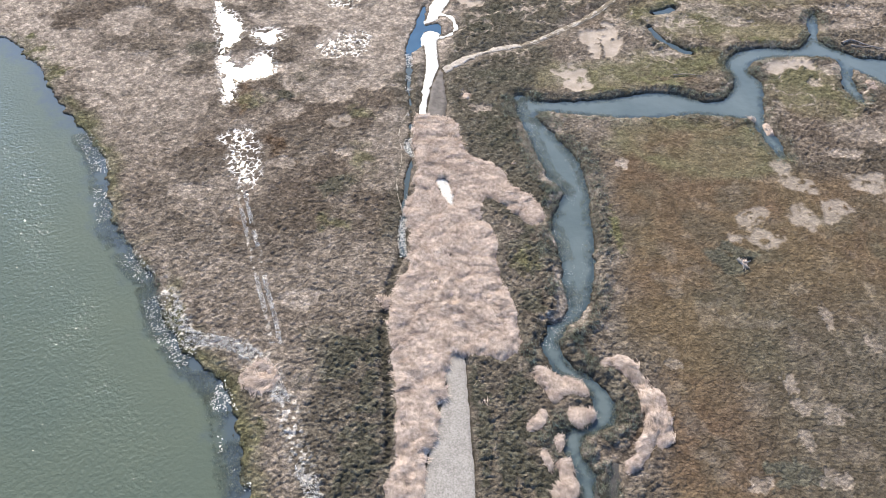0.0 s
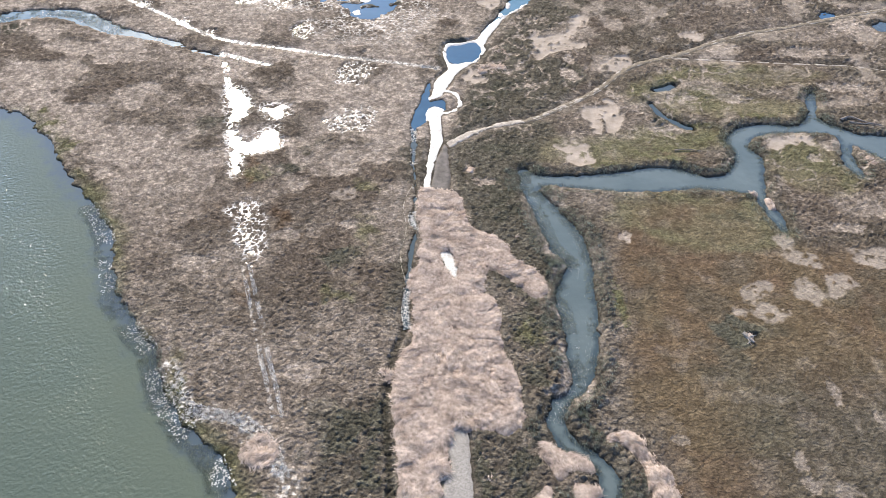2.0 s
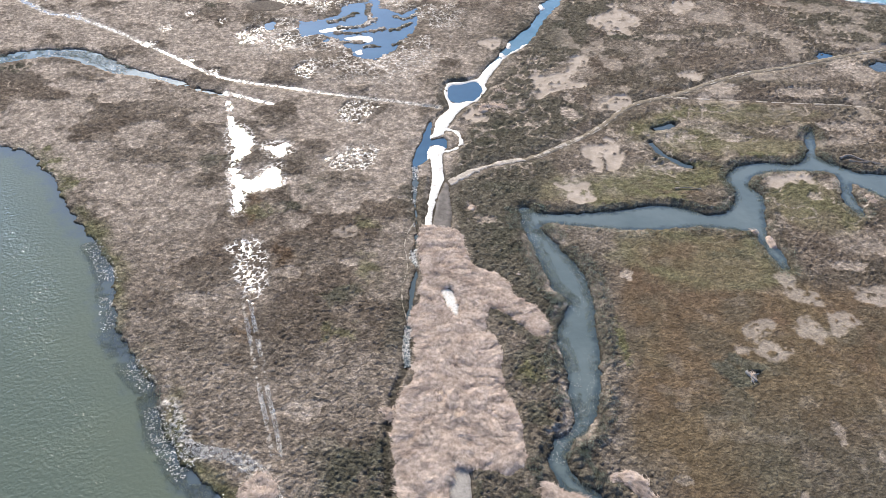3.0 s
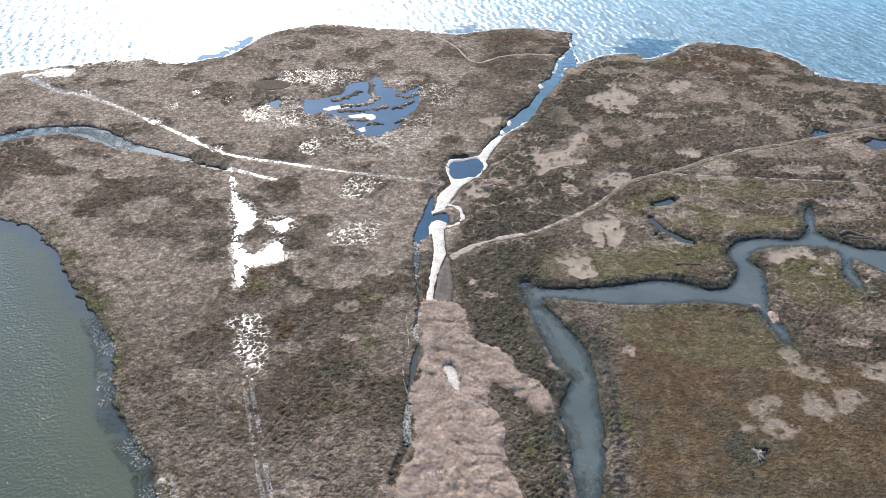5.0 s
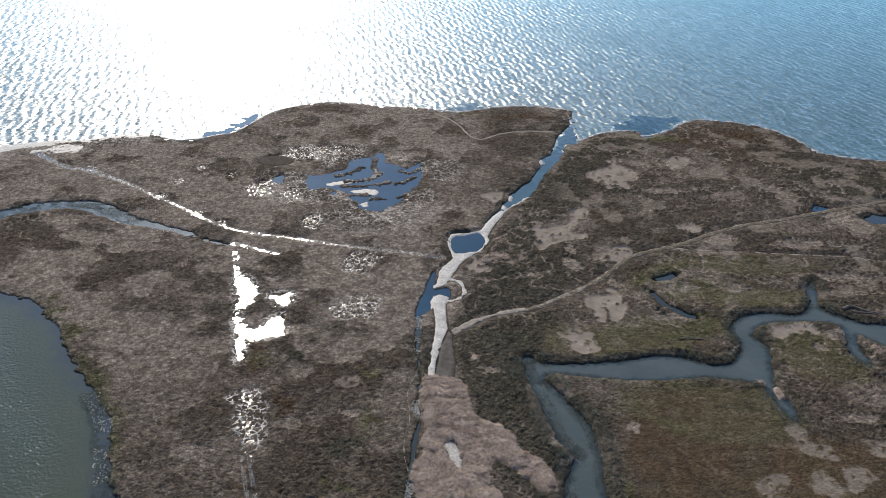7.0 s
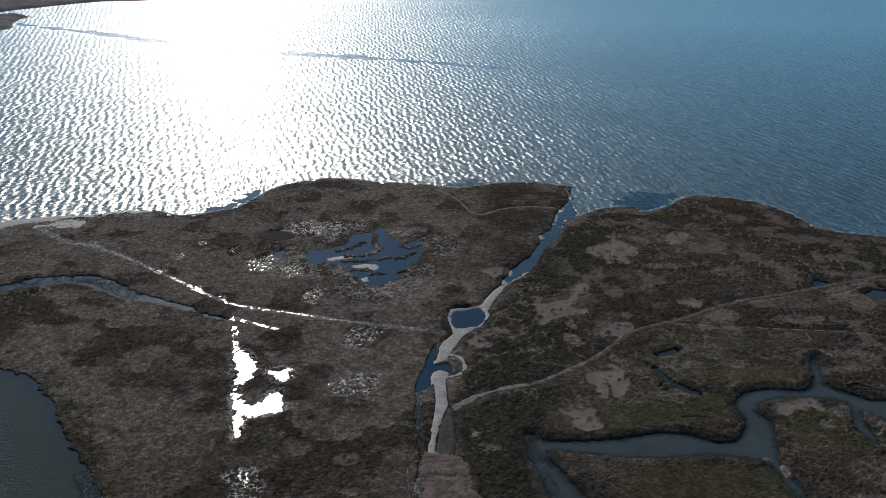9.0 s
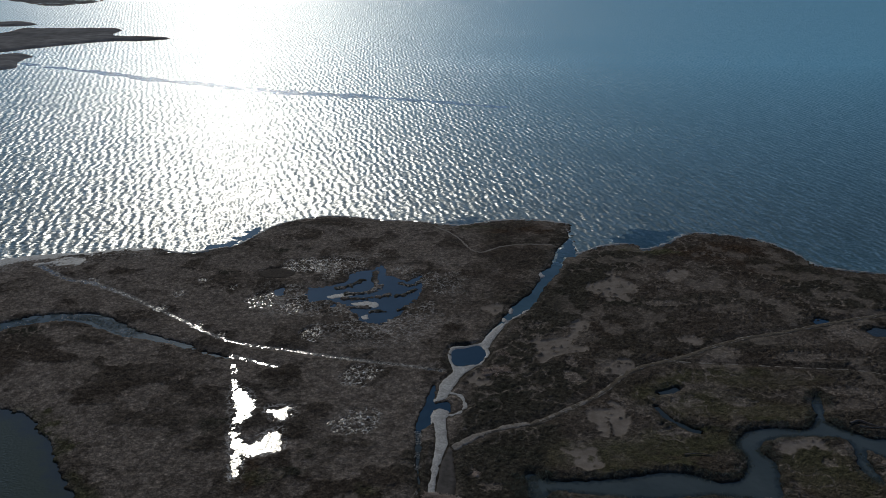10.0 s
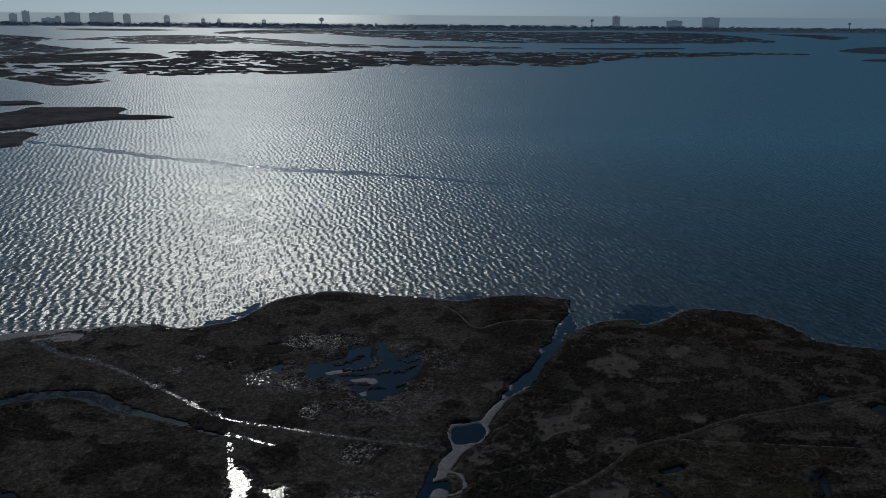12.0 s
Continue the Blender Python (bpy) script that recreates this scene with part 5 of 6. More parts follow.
def pond(name, ring, z, mat, grow=1.0):
    """A flat water surface that reaches under its banks."""
    c = ring.mean(0)
    data = bpy.data.meshes.new(name)
    bm = bmesh.new()
    e = np.roll(ring, -1, 0) - np.roll(ring, 1, 0)
    n = np.stack([e[:, 1], -e[:, 0]], 1) / (np.hypot(e[:, 0], e[:, 1])[:, None] + 1e-9)
    area = 0.5 * np.sum(ring[:, 0] * np.roll(ring[:, 1], -1) - ring[:, 1] * np.roll(ring[:, 0], -1))
    out = ring + n * grow * np.sign(area)
    face = bm.faces.new([bm.verts.new((p[0], p[1], z)) for p in out])
    if face.normal.z < 0 or area < 0:
        face.normal_flip()
    bmesh.ops.triangulate(bm, faces=bm.faces[:])
    bm.to_mesh(data)
    bm.free()
    data.materials.append(mat)
    return new(name, data)


def wide_water(name, ring, z, mat, cell, grow=1.0):
    """A flat water surface that knows how far each place lies from its bank."""
    (x0, y0), (x1, y1) = ring.min(0) - 2, ring.max(0) + 2
    xs, ys = np.arange(x0, x1 + cell, cell), np.arange(y0, y1 + cell, cell)
    x, y = (v.ravel() for v in np.meshgrid(xs, ys))
    d = inside(x, y, ring, 4.0)
    f = lattice_faces(len(ys), len(xs), d > -grow)
    used = np.unique(f)
    v, f = packed(np.stack([x, y, np.full(x.shape, z)], 1), f)
    ob = mesh_object(name, v, f, mat)
    a = ob.data.attributes.new("offshore", "FLOAT", "POINT")
    a.data.foreach_set("value", d[used].astype(np.float32))
    return ob


def strip(name, line, half, z, mat):
    """A ribbon along an open line."""
    t = np.gradient(line, axis=0)
    n = np.stack([t[:, 1], -t[:, 0]], 1) / (np.hypot(t[:, 0], t[:, 1])[:, None] + 1e-9)
    h = np.broadcast_to(np.asarray(half, float), (len(line),))[:, None]
    left, right = line - n * h, line + n * h
    v = np.vstack([np.c_[left, np.full(len(line), z)], np.c_[right, np.full(len(line), z)]])
    i = np.arange(len(line) - 1)
    return mesh_object(name, v, np.stack([i, i + len(line), i + len(line) + 1, i + 1], 1), mat)


def ribbon_ring(line, half):
    t = np.gradient(line, axis=0)
    n = np.stack([t[:, 1], -t[:, 0]], 1) / (np.hypot(t[:, 0], t[:, 1])[:, None] + 1e-9)
    h = np.broadcast_to(np.asarray(half, float), (len(line),))[:, None]
    return np.vstack([line - n * h, (line + n * h)[::-1]])


# ---------------------------------------------------------------- ground
def build_ground():
    near = 40.0 * (250.0 / 40.0) ** (np.arange(800) / 799.0)
    far = 250.0 * (4930.0 / 250.0) ** (np.arange(1, 46) / 45.0)
    back = np.linspace(-260, 39.5, 40)
    ys = np.concatenate([back, near, far])
    mid = 0.55 * np.hypot(np.maximum(ys, 20), 80) + 2
    wide = 0.63 * np.sqrt((np.maximum(ys, 0) + 52) ** 2 + 4000.0) + 10
    u = np.linspace(-1, 1, 1100)
    inner, outer = np.clip(np.abs(u) / 0.92, 0, 1), np.clip((np.abs(u) - 0.92) / 0.08, 0, 1)
    x = (np.sign(u)[None, :] * (mid[:, None] * inner[None, :] + (wide - mid)[:, None] * outer[None, :])).ravel()
    y = np.repeat(ys, 1100)
    z, cov = land(x, y)
    z = np.where(y > 252, -2.5, z)
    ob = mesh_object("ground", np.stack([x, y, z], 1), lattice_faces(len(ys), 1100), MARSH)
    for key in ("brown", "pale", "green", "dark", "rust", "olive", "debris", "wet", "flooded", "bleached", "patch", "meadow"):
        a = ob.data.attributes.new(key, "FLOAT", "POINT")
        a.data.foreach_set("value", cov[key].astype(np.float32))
    tagged(ob, "brown tidal marsh with bleached, green and dark patches of grass", "ground", kind="structure")


build_ground()

# ---------------------------------------------------------------- waters
tagged(wide_water("lake_water", LAKE_RING, -0.13, LAKE_WATER, 0.8), "still grey-green lake water beside the marsh", "water", kind="structure")
tagged(wide_water("creek_water", CREEK_RING, -0.13, CREEK_WATER, 0.35),
       "blue-grey water of a winding tidal creek", "water", kind="structure")
tagged(wide_water("river_water", smooth(RIVER_WEST[:12] + RIVER_EAST[9::-1], True, 3), -0.11, RIVER_WATER, 0.5), "blue channel water running to the bay", "water", kind="structure")
tagged(sheet("river_mouth_water", smooth(RIVER_WEST[10:] + RIVER_EAST[:7:-1], True, 3), 0.5, -0.118, RIVER_WATER, edge=1.0, rag=1.5, sink=-0.24), "rippled blue water in the channel mouth", "water", kind="structure")
tagged(pond("basin_water", BASIN_RING, -0.10, POND_WATER, 0.8), "blue pool ringed by pale sand", "water", kind="structure")
tagged(pond("ditch_pool_water", POOL_RING, -0.12, POND_WATER, 0.8), "narrow blue pool beside a sand bar", "water", kind="structure")
tagged(strip("ditch_water", DITCH_LINE, 1.2, -0.125, CREEK_WATER), "dark water in a straight marsh ditch", "water", kind="structure")
tagged(strip("rill_water", RILL_LINE, 0.9, -0.125, CREEK_WATER), "narrow side creek in the marsh", "water", kind="structure")
tagged(strip("rill_pond_water", RILL_POND_LINE, 0.9, -0.125, CREEK_WATER), "small marsh pond", "water", kind="structure")
tagged(wide_water("west_creek_water", WEST_RING, -0.125, REEDY_WATER, 0.6), "blue creek between dark grassy banks", "water", kind="structure")
tagged(strip("west_creek_tail_water", TAIL_LINE, 1.0, -0.12, REEDY_WATER), "narrow end of a marsh creek", "water", kind="structure")
tagged(pond("east_pool_water", EAST_POOL_RING, -0.125, CREEK_WATER, 0.8), "small blue marsh pool", "water", kind="structure")
for ring, level in zip(PUDDLE_RINGS, (-0.12, 0.02)):
    tagged(pond("puddle_water", ring, level, POND_WATER, 0.5), "small ragged blue puddle in the marsh", "water", "marsh puddles", kind="structure")
tagged(pond("marsh_pond_water", POND_RING, 0.012, POND_WATER, 1.2), "shallow blue pond broken by grassy islets", "water", kind="structure")
tagged(pond("mud_pond_water", MUD_POND_RING, 0.0, POOL_WATER, 1.0), "shallow grey puddle in the marsh", "water", kind="structure")
for k, ring in enumerate(POOL_RINGS):
    tagged(pond("pool_water", ring, 0.004 - 0.004 * k, POOL_WATER, 1.0), "shallow pool glaring in the sun", "water", "glaring marsh pools", kind="structure")
for k, line in enumerate((PATH_LINE, SPUR_LINE, RUT_LINE)):
    tagged(strip("rut_water", line, 0.9, 0.008 + 0.004 * k, POOL_WATER), "wet wheel rut glinting in the grass", "water", "wet ruts", kind="structure")
for k, (cx, cy, rx, ry) in enumerate(SHIMMER):
    ring = np.array([(cx + 1.3 * rx * math.cos(a), cy + 1.3 * ry * math.sin(a)) for a in np.linspace(0, 2 * math.pi, 25)[:-1]])
    tagged(pond("flooded_grass_water", ring, -0.006 - 0.001 * k, POOL_WATER, 0.0), "water glinting between flooded grass", "water", "flooded grass", kind="structure")
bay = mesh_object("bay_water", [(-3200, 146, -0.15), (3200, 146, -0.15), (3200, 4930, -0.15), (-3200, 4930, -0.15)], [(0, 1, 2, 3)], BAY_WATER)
tagged(sheet("current_slick", ribbon_ring(smooth(SLICK, False), np.interp(np.arange(4 * len(SLICK) - 3), (0, 12, 24, 32), (4, 6, 7, 3))), (2.0, 2.0), -0.10, SLICK_WATER, edge=3.0, rag=5.0, sink=-0.4), "smooth slick of slack water across the ruffled bay", "water", kind="structure")
for ring, mat in ((COVE_CALM, COVE_WATER), (EAST_CALM, CALM_WATER), (NORTH_CALM, CALM_WATER)):
    tagged(sheet("calm_water", smooth(ring), 0.6, -0.12, mat, edge=1.2, rag=4.0, sink=-0.18), "sheltered dark blue water by the shore", "water", "calm shore water", kind="structure")
tagged(bay, "blue wind-ruffled bay water glittering under the sun", "water", kind="structure")

# ---------------------------------------------------------------- sand, mud and tracks
tagged(sheet("sand_road", ROAD_RING, 0.25, 0.10, ROAD_SAND, edge=0.4, rag=0.18), "pale grey sandy road ending under reed wrack", "road", kind="structure")
for ring, cut in zip(SAND_RINGS, (None, BASIN_RING)):
    tagged(sheet("sand_bar", ring, 0.2, 0.05, SAND, edge=0.5, rag=0.3, sink=-0.2, hollow=cut), "white wet sand bar beside the channel", "sand bar", kind="structure")
tagged(sheet("wash_sand", smooth(WASH), 0.4, 0.16, SAND, edge=0.6, rag=1.6), "washed pale sand along the bay shore", "beach", kind="structure")
for ring in (POND_BAR_A, POND_BAR_B, POND_BAR_C):
    tagged(sheet("pond_bar", smooth(ring), 0.3, 0.06, SAND, edge=0.3, rag=0.4), "small pale sand bar in the pond", "sand bar", "pond sand bars", kind="structure")
tagged(sheet("mud_flat", MUD_RING, 0.3, 0.15, MUD_MAT, edge=0.25, rag=0.3), "smooth grey-brown wet mud", "mud", kind="structure")
tagged(sheet("mud_pan", PAN_RING, 0.3, 0.10, DRY_MUD, edge=0.5, rag=0.8), "smooth dark brown mud pan in the grass", "mud", kind="structure")
tagged(sheet("sand_clearing", HOLE_RING, 0.2, 0.12, SAND, edge=0.3, rag=0.3), "pale bare sand between reed mats", "sand", kind="structure")


tagged(sheet("sand_rim", ribbon_ring(smooth(RIVER_EAST[2:6], False), 0.35), 0.3, 0.10, SAND, edge=0.35, rag=0.5), "white sand rim along the channel", "sand bar", kind="structure")
for cx, cy, rx, ry in ((22.0, 195.6, 0.8, 2.2), (13.4, 174.0, 0.7, 1.6), (11.9, 169.6, 0.6, 1.3), (32.6, 229.5, 0.7, 2.6)):
    a = np.linspace(0, 2 * math.pi, 25)[:-1]
    tagged(sheet("sand_patch", np.stack([cx + rx * np.cos(a), cy + ry * np.sin(a)], 1), 0.25, 0.08, SAND, edge=0.3, rag=0.7), "white sand washed onto the channel bank", "sand bar", "channel sand patches", kind="structure")
tagged(sheet("runnel", ribbon_ring(SIDE_LINE, 0.10), 0.13, 0.16, TRACK_MAT, edge=0.15, rag=0.1), "thin pale runnel beside the ditch", "path", kind="structure")
tagged(sheet("sand_loop", ribbon_ring(LOOP_LINE, 0.45), 0.2, 0.04, SAND, edge=0.3, rag=0.5, sink=-0.15), "curved white sand spit round a pool", "sand bar", kind="structure")
for k, line in enumerate((smooth(SHORE_WEST, False, 3)[18:] + (0, 0.6), smooth(SHORE_EAST, False, 3) + (0, 0.6))):
    tagged(sheet("shore_foam", ribbon_ring(line, 0.6), 0.35, 0.04, SAND, edge=0.4, rag=0.9, sink=-0.6), "thin pale line of foam and sand on the bay shore", "shore", "shore foam", kind="structure")
tagged(sheet("track_gravel", ribbon_ring(TRACK_LINE[:22], np.interp(np.arange(22), (0, 10, 21), (0.75, 0.55, 0.2))), 0.2, 0.15, TRACK_MAT, edge=0.3, rag=0.7, roll=0.06), "pale gravelly start of the marsh track", "track", kind="structure")
tagged(sheet("track", ribbon_ring(TRACK_LINE, 0.78), 0.3, 0.12, TRACK_BED, edge=0.4, rag=0.45, roll=0.08), "dry brown track across the marsh", "track", kind="structure")
t = np.gradient(TRACK_LINE, axis=0)
side = np.stack([t[:, 1], -t[:, 0]], 1) / np.hypot(t[:, 0], t[:, 1])[:, None]
for k in (-0.42, 0.42):
    tagged(sheet("wheel_rut", ribbon_ring(TRACK_LINE + side * k, 0.22), 0.2, 0.17, TRACK_MAT, edge=0.25, rag=0.3), "pale worn wheel rut of the marsh track", "track", "wheel ruts", kind="structure")
tagged(sheet("faint_track", ribbon_ring(TRACK_SPUR_LINE, 0.3), 0.3, 0.14, TRACK_MAT, edge=0.3, rag=0.3), "faint wheel track in the grass", "track", kind="structure")
tagged(sheet("footpath", ribbon_ring(FOOT_LINE, 0.5), 0.35, 0.16, TRACK_MAT, edge=0.3, rag=0.3), "faint pale footpath in the grass", "path", kind="structure")


# ---------------------------------------------------------------- reed wrack
def straws(name, x, y, z, angle, length, width, mat, parent, seed):
    """Bent straws lying in the direction angle, one ribbon of two joints each."""
    rng = np.random.default_rng(seed)
    n = len(x)
    dx, dy = np.cos(angle), np.sin(angle)
    bend = rng.normal(0, 0.25, n)
    v = np.empty((n, 6, 3), np.float32)
    for k, s in enumerate((-0.5, 0.0, 0.5)):
        px = x + dx * length * s - dy * bend * length * (0.25 - s * s)
        py = y + dy * length * s + dx * bend * length * (0.25 - s * s)
        pz = z + (0.10 + 0.08 * rng.random(n)) * (1 - 2.6 * abs(s) * rng.random(n))
        for side in (0, 1):
            w = (side - 0.5) * width * (1.0 if k == 1 else 0.6)
            v[:, 2 * k + side] = np.stack([px - dy * w, py + dx * w, pz], 1)
    i = np.arange(n)[:, None] * 6
    f = np.concatenate([i + np.array([[0, 1, 3, 2]]), i + np.array([[2, 3, 5, 4]])], 0)
    return mesh_object(name, v.reshape(-1, 3), f, mat, parent, False)


def wrack(ring, count, height, label, seed, hollow=None, name="reed_wrack", flow=None, rag=0.6):
    root = tagged(new(name), label, "reed wrack", "reed wrack mats")
    bed = sheet("mat", ring, 0.26, 0.25, STRAW_BED, root, edge=0.5, rag=rag, roll=height, hollow=hollow)
    co = np.empty(len(bed.data.vertices) * 3, np.float32)
    bed.data.vertices.foreach_get("co", co)
    co = co.reshape(-1, 3)
    rng = np.random.default_rng(seed)
    high = co[co[:, 2] > 0.02]
    pick = high[rng.integers(0, len(high), count)]
    pick = pick[fbm(pick[:, 0], pick[:, 1], 2.0, seed + 87, 3) + 0.25 * rng.random(count) > 0.47]
    count = len(pick)
    x, y = pick[:, 0] + rng.uniform(-0.2, 0.2, count), pick[:, 1] + rng.uniform(-0.2, 0.2, count)
    angle = 1.3 + 4.5 * (fbm(x, y, 5.0, 91, 2) - 0.5) + 4.0 * (fbm(x, y, 1.4, 93, 2) - 0.5) + rng.normal(0, 0.35, count)
    if flow is not None:
        near = np.argmin((x[:, None] - flow[None, :-1, 0]) ** 2 + (y[:, None] - flow[None, :-1, 1]) ** 2, 1)
        way = np.diff(flow, axis=0)
        angle = np.arctan2(way[near, 1], way[near, 0]) + 1.6 * (fbm(x, y, 1.2, 93, 2) - 0.5) + rng.normal(0, 0.25, count)
    sheaf = straws("sheaf", x[::4], y[::4], pick[::4, 2] + 0.03, angle[::4] - 0.1, rng.uniform(0.6, 1.6, len(x[::4])), rng.uniform(0.03, 0.06, len(x[::4])), STRAW, root, seed + 500)
    tagged(sheaf, "combed sheaves of dead reeds", kind="stuff")
    st = straws("straw", x, y, pick[:, 2] - 0.02, angle, rng.uniform(0.3, 0.85, count), rng.uniform(0.022, 0.05, count), STRAW, root, seed)
    tagged(st, "tangled pale straw", kind="stuff")
    return root


def round_ring(cx, cy, rx, ry, seed):
    a = np.linspace(0, 2 * math.pi, 41)[:-1]
    r = 1 + 0.5 * (fbm(np.cos(a) * 2 + seed, np.sin(a) * 2, 1.3, 97, 2) - 0.5)
    return np.stack([cx + rx * r * np.cos(a), cy + ry * r * np.sin(a)], 1)


wrack(WRACK_RING, 160000, 0.28, "broad tangled mat of pale dead reeds covering the road", 1, HOLE_RING)
wrack(CRESCENT_RING, 11000, 0.4, "crescent of combed pale dead reeds beside the creek", 2, flow=smooth(COMB, False), rag=0.6)
SMALL_WRACK = [(-20.2, 57.8, 2.2, 2.4, 900), 
               (-6.6, 69.4, 1.2, 1.2, 300), (10.8, 96.0, 0.6, 0.6, 60), (9.0, 145.5, 3.0, 2.2, 500),
               (10.9, 152.5, 1.8, 1.6, 220), (4.4, 112.6, 0.7, 0.9, 90), (70.0, 116.0, 1.0, 2.6, 300), (48.4, 107.0, 0.5, 0.5, 50),
               (39.3, 76.0, 0.5, 0.8, 60), (5.3, 54.6, 0.3, 0.6, 40), (4.6, 57.2, 0.3, 0.5, 40)]
for k, (cx, cy, rx, ry, n) in enumerate(SMALL_WRACK):
    wrack(round_ring(cx, cy, rx, ry, k), n, 0.35, "small heap of pale dead reeds in the marsh grass", 10 + k)

# ragged heaps along the creek banks: outline, straws
for k, (ring, n) in enumerate(zip(HEAP_RINGS, (2600, 1100, 900, 260, 280, 1700))):
    wrack(ring, n, 0.22, "ragged heap of pale dead reeds on the creek bank", 40 + k, rag=0.3)
wrack(round_ring(50.3, 104.6, 0.6, 1.4, 21), 80, 0.25, "small heap of pale dead reeds on the creek bank", 52)


def driftwood(points, radius, label):
    """A bent, tapering stranded branch."""
    line = smooth(points, False, 5)
    z = np.maximum(land(line[:, 0], line[:, 1])[0], -0.1) + radius * 0.6
    v, sides = [], 7
    for k, (px, py) in enumerate(line):
        r = radius * (1 - 0.65 * k / len(line)) * (1 + 0.2 * math.sin(k * 2.3))
        t = line[min(k + 1, len(line) - 1)] - line[max(k - 1, 0)]
        nx, ny = t[1] / np.hypot(*t), -t[0] / np.hypot(*t)
        for j in range(sides):
            a = 2 * math.pi * j / sides
            v.append((px + nx * r * math.cos(a), py + ny * r * math.cos(a), max(z) + r * math.sin(a)))
    f = [(k * sides + j, k * sides + (j + 1) % sides, (k + 1) * sides + (j + 1) % sides, (k + 1) * sides + j) for k in range(len(line) - 1) for j in range(sides)]
    tagged(mesh_object("driftwood", v, f, WOOD), label, "driftwood", "driftwood")


driftwood([(69.0, 128.2), (71.0, 129.2), (73.0, 127.6), (75.7, 126.4)], 0.22, "long weathered branch stranded on the creek bank")
driftwood([(70.4, 127.6), (72.6, 127.0), (75.0, 127.4)], 0.15, "thin weathered branch on the creek bank")


def snag(x, y):
    """A bleached stump with broken limbs lying in a hole."""
    rng = np.random.default_rng(12)
    root = tagged(new("driftwood_snag"), "bleached grey tree stump with broken limbs in a marsh hole", "driftwood", "driftwood")
    for name, length, radius, turn, rise in (("trunk", 2.0, 0.34, -55, 0.10), ("limb", 1.1, 0.15, 20, 0.35), ("limb", 0.9, 0.12, 150, 0.4), ("limb", 1.3, 0.13, -100, 0.25), ("root_stub", 0.7, 0.16, 95, 0.5)):
        v, sides, rings = [], 9, 8
        dx, dy = math.cos(radians(turn)), math.sin(radians(turn))
        for k in range(rings):
            u = k / (rings - 1)
            off = length * (u - (0.5 if name == "trunk" else 0.1))
            px, py = x + dx * off - dy * 0.12 * math.sin(3 * u + length), y + dy * off + dx * 0.12 * math.sin(3 * u + length)
            pz = 0.12 + rise * u * length
            for j in range(sides):
                a = 2 * math.pi * j / sides
                r = radius * (1 - 0.6 * u) * rng.uniform(0.75, 1.25)
                v.append((px - dy * r * math.cos(a), py + dx * r * math.cos(a), pz + r * math.sin(a)))
        f = [(k * sides + j, k * sides + (j + 1) % sides, (k + 1) * sides + (j + 1) % sides, (k + 1) * sides + j) for k in range(rings - 1) for j in range(sides)]
        mesh_object(name, v, f, BLEACHED_WOOD, root)


snag(39.3, 76.1)
driftwood([(38.2, 118.6), (40.5, 118.9), (43.0, 118.4)], 0.10, "grey stick lying in the grass")

# ---------------------------------------------------------------- grass and shrubs
def tufts(name, x, y, z, blades, height, width, spread, mat, label, seed):
    rng = np.random.default_rng(seed)
    n = len(x)
    a = rng.uniform(0, 2 * math.pi, (n, blades))
    r = spread * np.sqrt(rng.random((n, blades)))
    bx, by = x[:, None] + r * np.cos(a), y[:, None] + r * np.sin(a)
    turn = rng.uniform(0, 2 * math.pi, (n, blades))
    lean = rng.uniform(0.1, 0.9, (n, blades))
    h = np.reshape(height, (-1, 1)) * rng.uniform(0.5, 1.15, (n, blades))
    w = width * rng.uniform(0.6, 1.2, (n, blades))
    v = np.empty((n, blades, 3, 3), np.float32)
    sx, sy = -np.sin(turn) * w / 2, np.cos(turn) * w / 2
    low = z[:, None] - 0.05
    v[:, :, 0] = np.stack([bx - sx, by - sy, np.broadcast_to(low, bx.shape)], 2)
    v[:, :, 1] = np.stack([bx + sx, by + sy, np.broadcast_to(low, bx.shape)], 2)
    v[:, :, 2] = np.stack([bx + np.cos(turn) * h * lean, by + np.sin(turn) * h * lean, low + h], 2)
    f = np.arange(n * blades * 3).reshape(-1, 3)
    tagged(mesh_object(name, v.reshape(-1, 3), f, mat, None, False), label, "grass", kind="stuff")


def build_plants():
    rng = np.random.default_rng(5)
    n = 80000
    y = 38.0 * (238.0 / 38.0) ** rng.random(n)
    x = rng.uniform(-1, 1, n) * 0.56 * np.hypot(y, 80.0)
    z, cov = land(x, y)
    free = (cov["bare"] < 0.15) & (cov["bay"] < -0.5) & (cov["patch"] < 0.5)
    x, y, z = x[free], y[free], z[free]
    cov = {k: v[free] for k, v in cov.items()}
    roll = rng.random(len(x))
    shrub = (roll < (0.18 + 0.3 * step(70, 85, y) - 0.40 * step(105, 150, y)) * cov["dark"]) & (cov["dark"] > 0.5) & (cov["olive"] < 0.5)
    green = ~shrub & (roll < 0.7 * cov["green"])
    pale = ~shrub & ~green & (rng.random(len(x)) < 0.4) & (roll < 0.8 * cov["pale"] + 0.1)
    brown = ~shrub & ~green & ~pale & (rng.random(len(x)) < 0.35) & (y < 135)
    tufts("marsh_grass", x[brown], y[brown], z[brown], 4, 0.13, 0.07, 0.28, GRASS, "short brown winter marsh grass", 21)
    tufts("shrub_thicket", x[shrub], y[shrub], z[shrub], 8, 0.15 + 0.05 * step(90, 150, y[shrub]), 0.065, 0.36, SHRUB, "dark low shrubs along the banks", 22)
    tufts("green_sedge", x[green], y[green], z[green], 3, 0.14, 0.09, 0.28, SEDGE, "low green and olive sedge", 23)
    tufts("bleached_grass", x[pale], y[pale], z[pale], 3, 0.12, 0.07, 0.30, PALE_GRASS, "flattened bleached grass", 24)


build_plants()


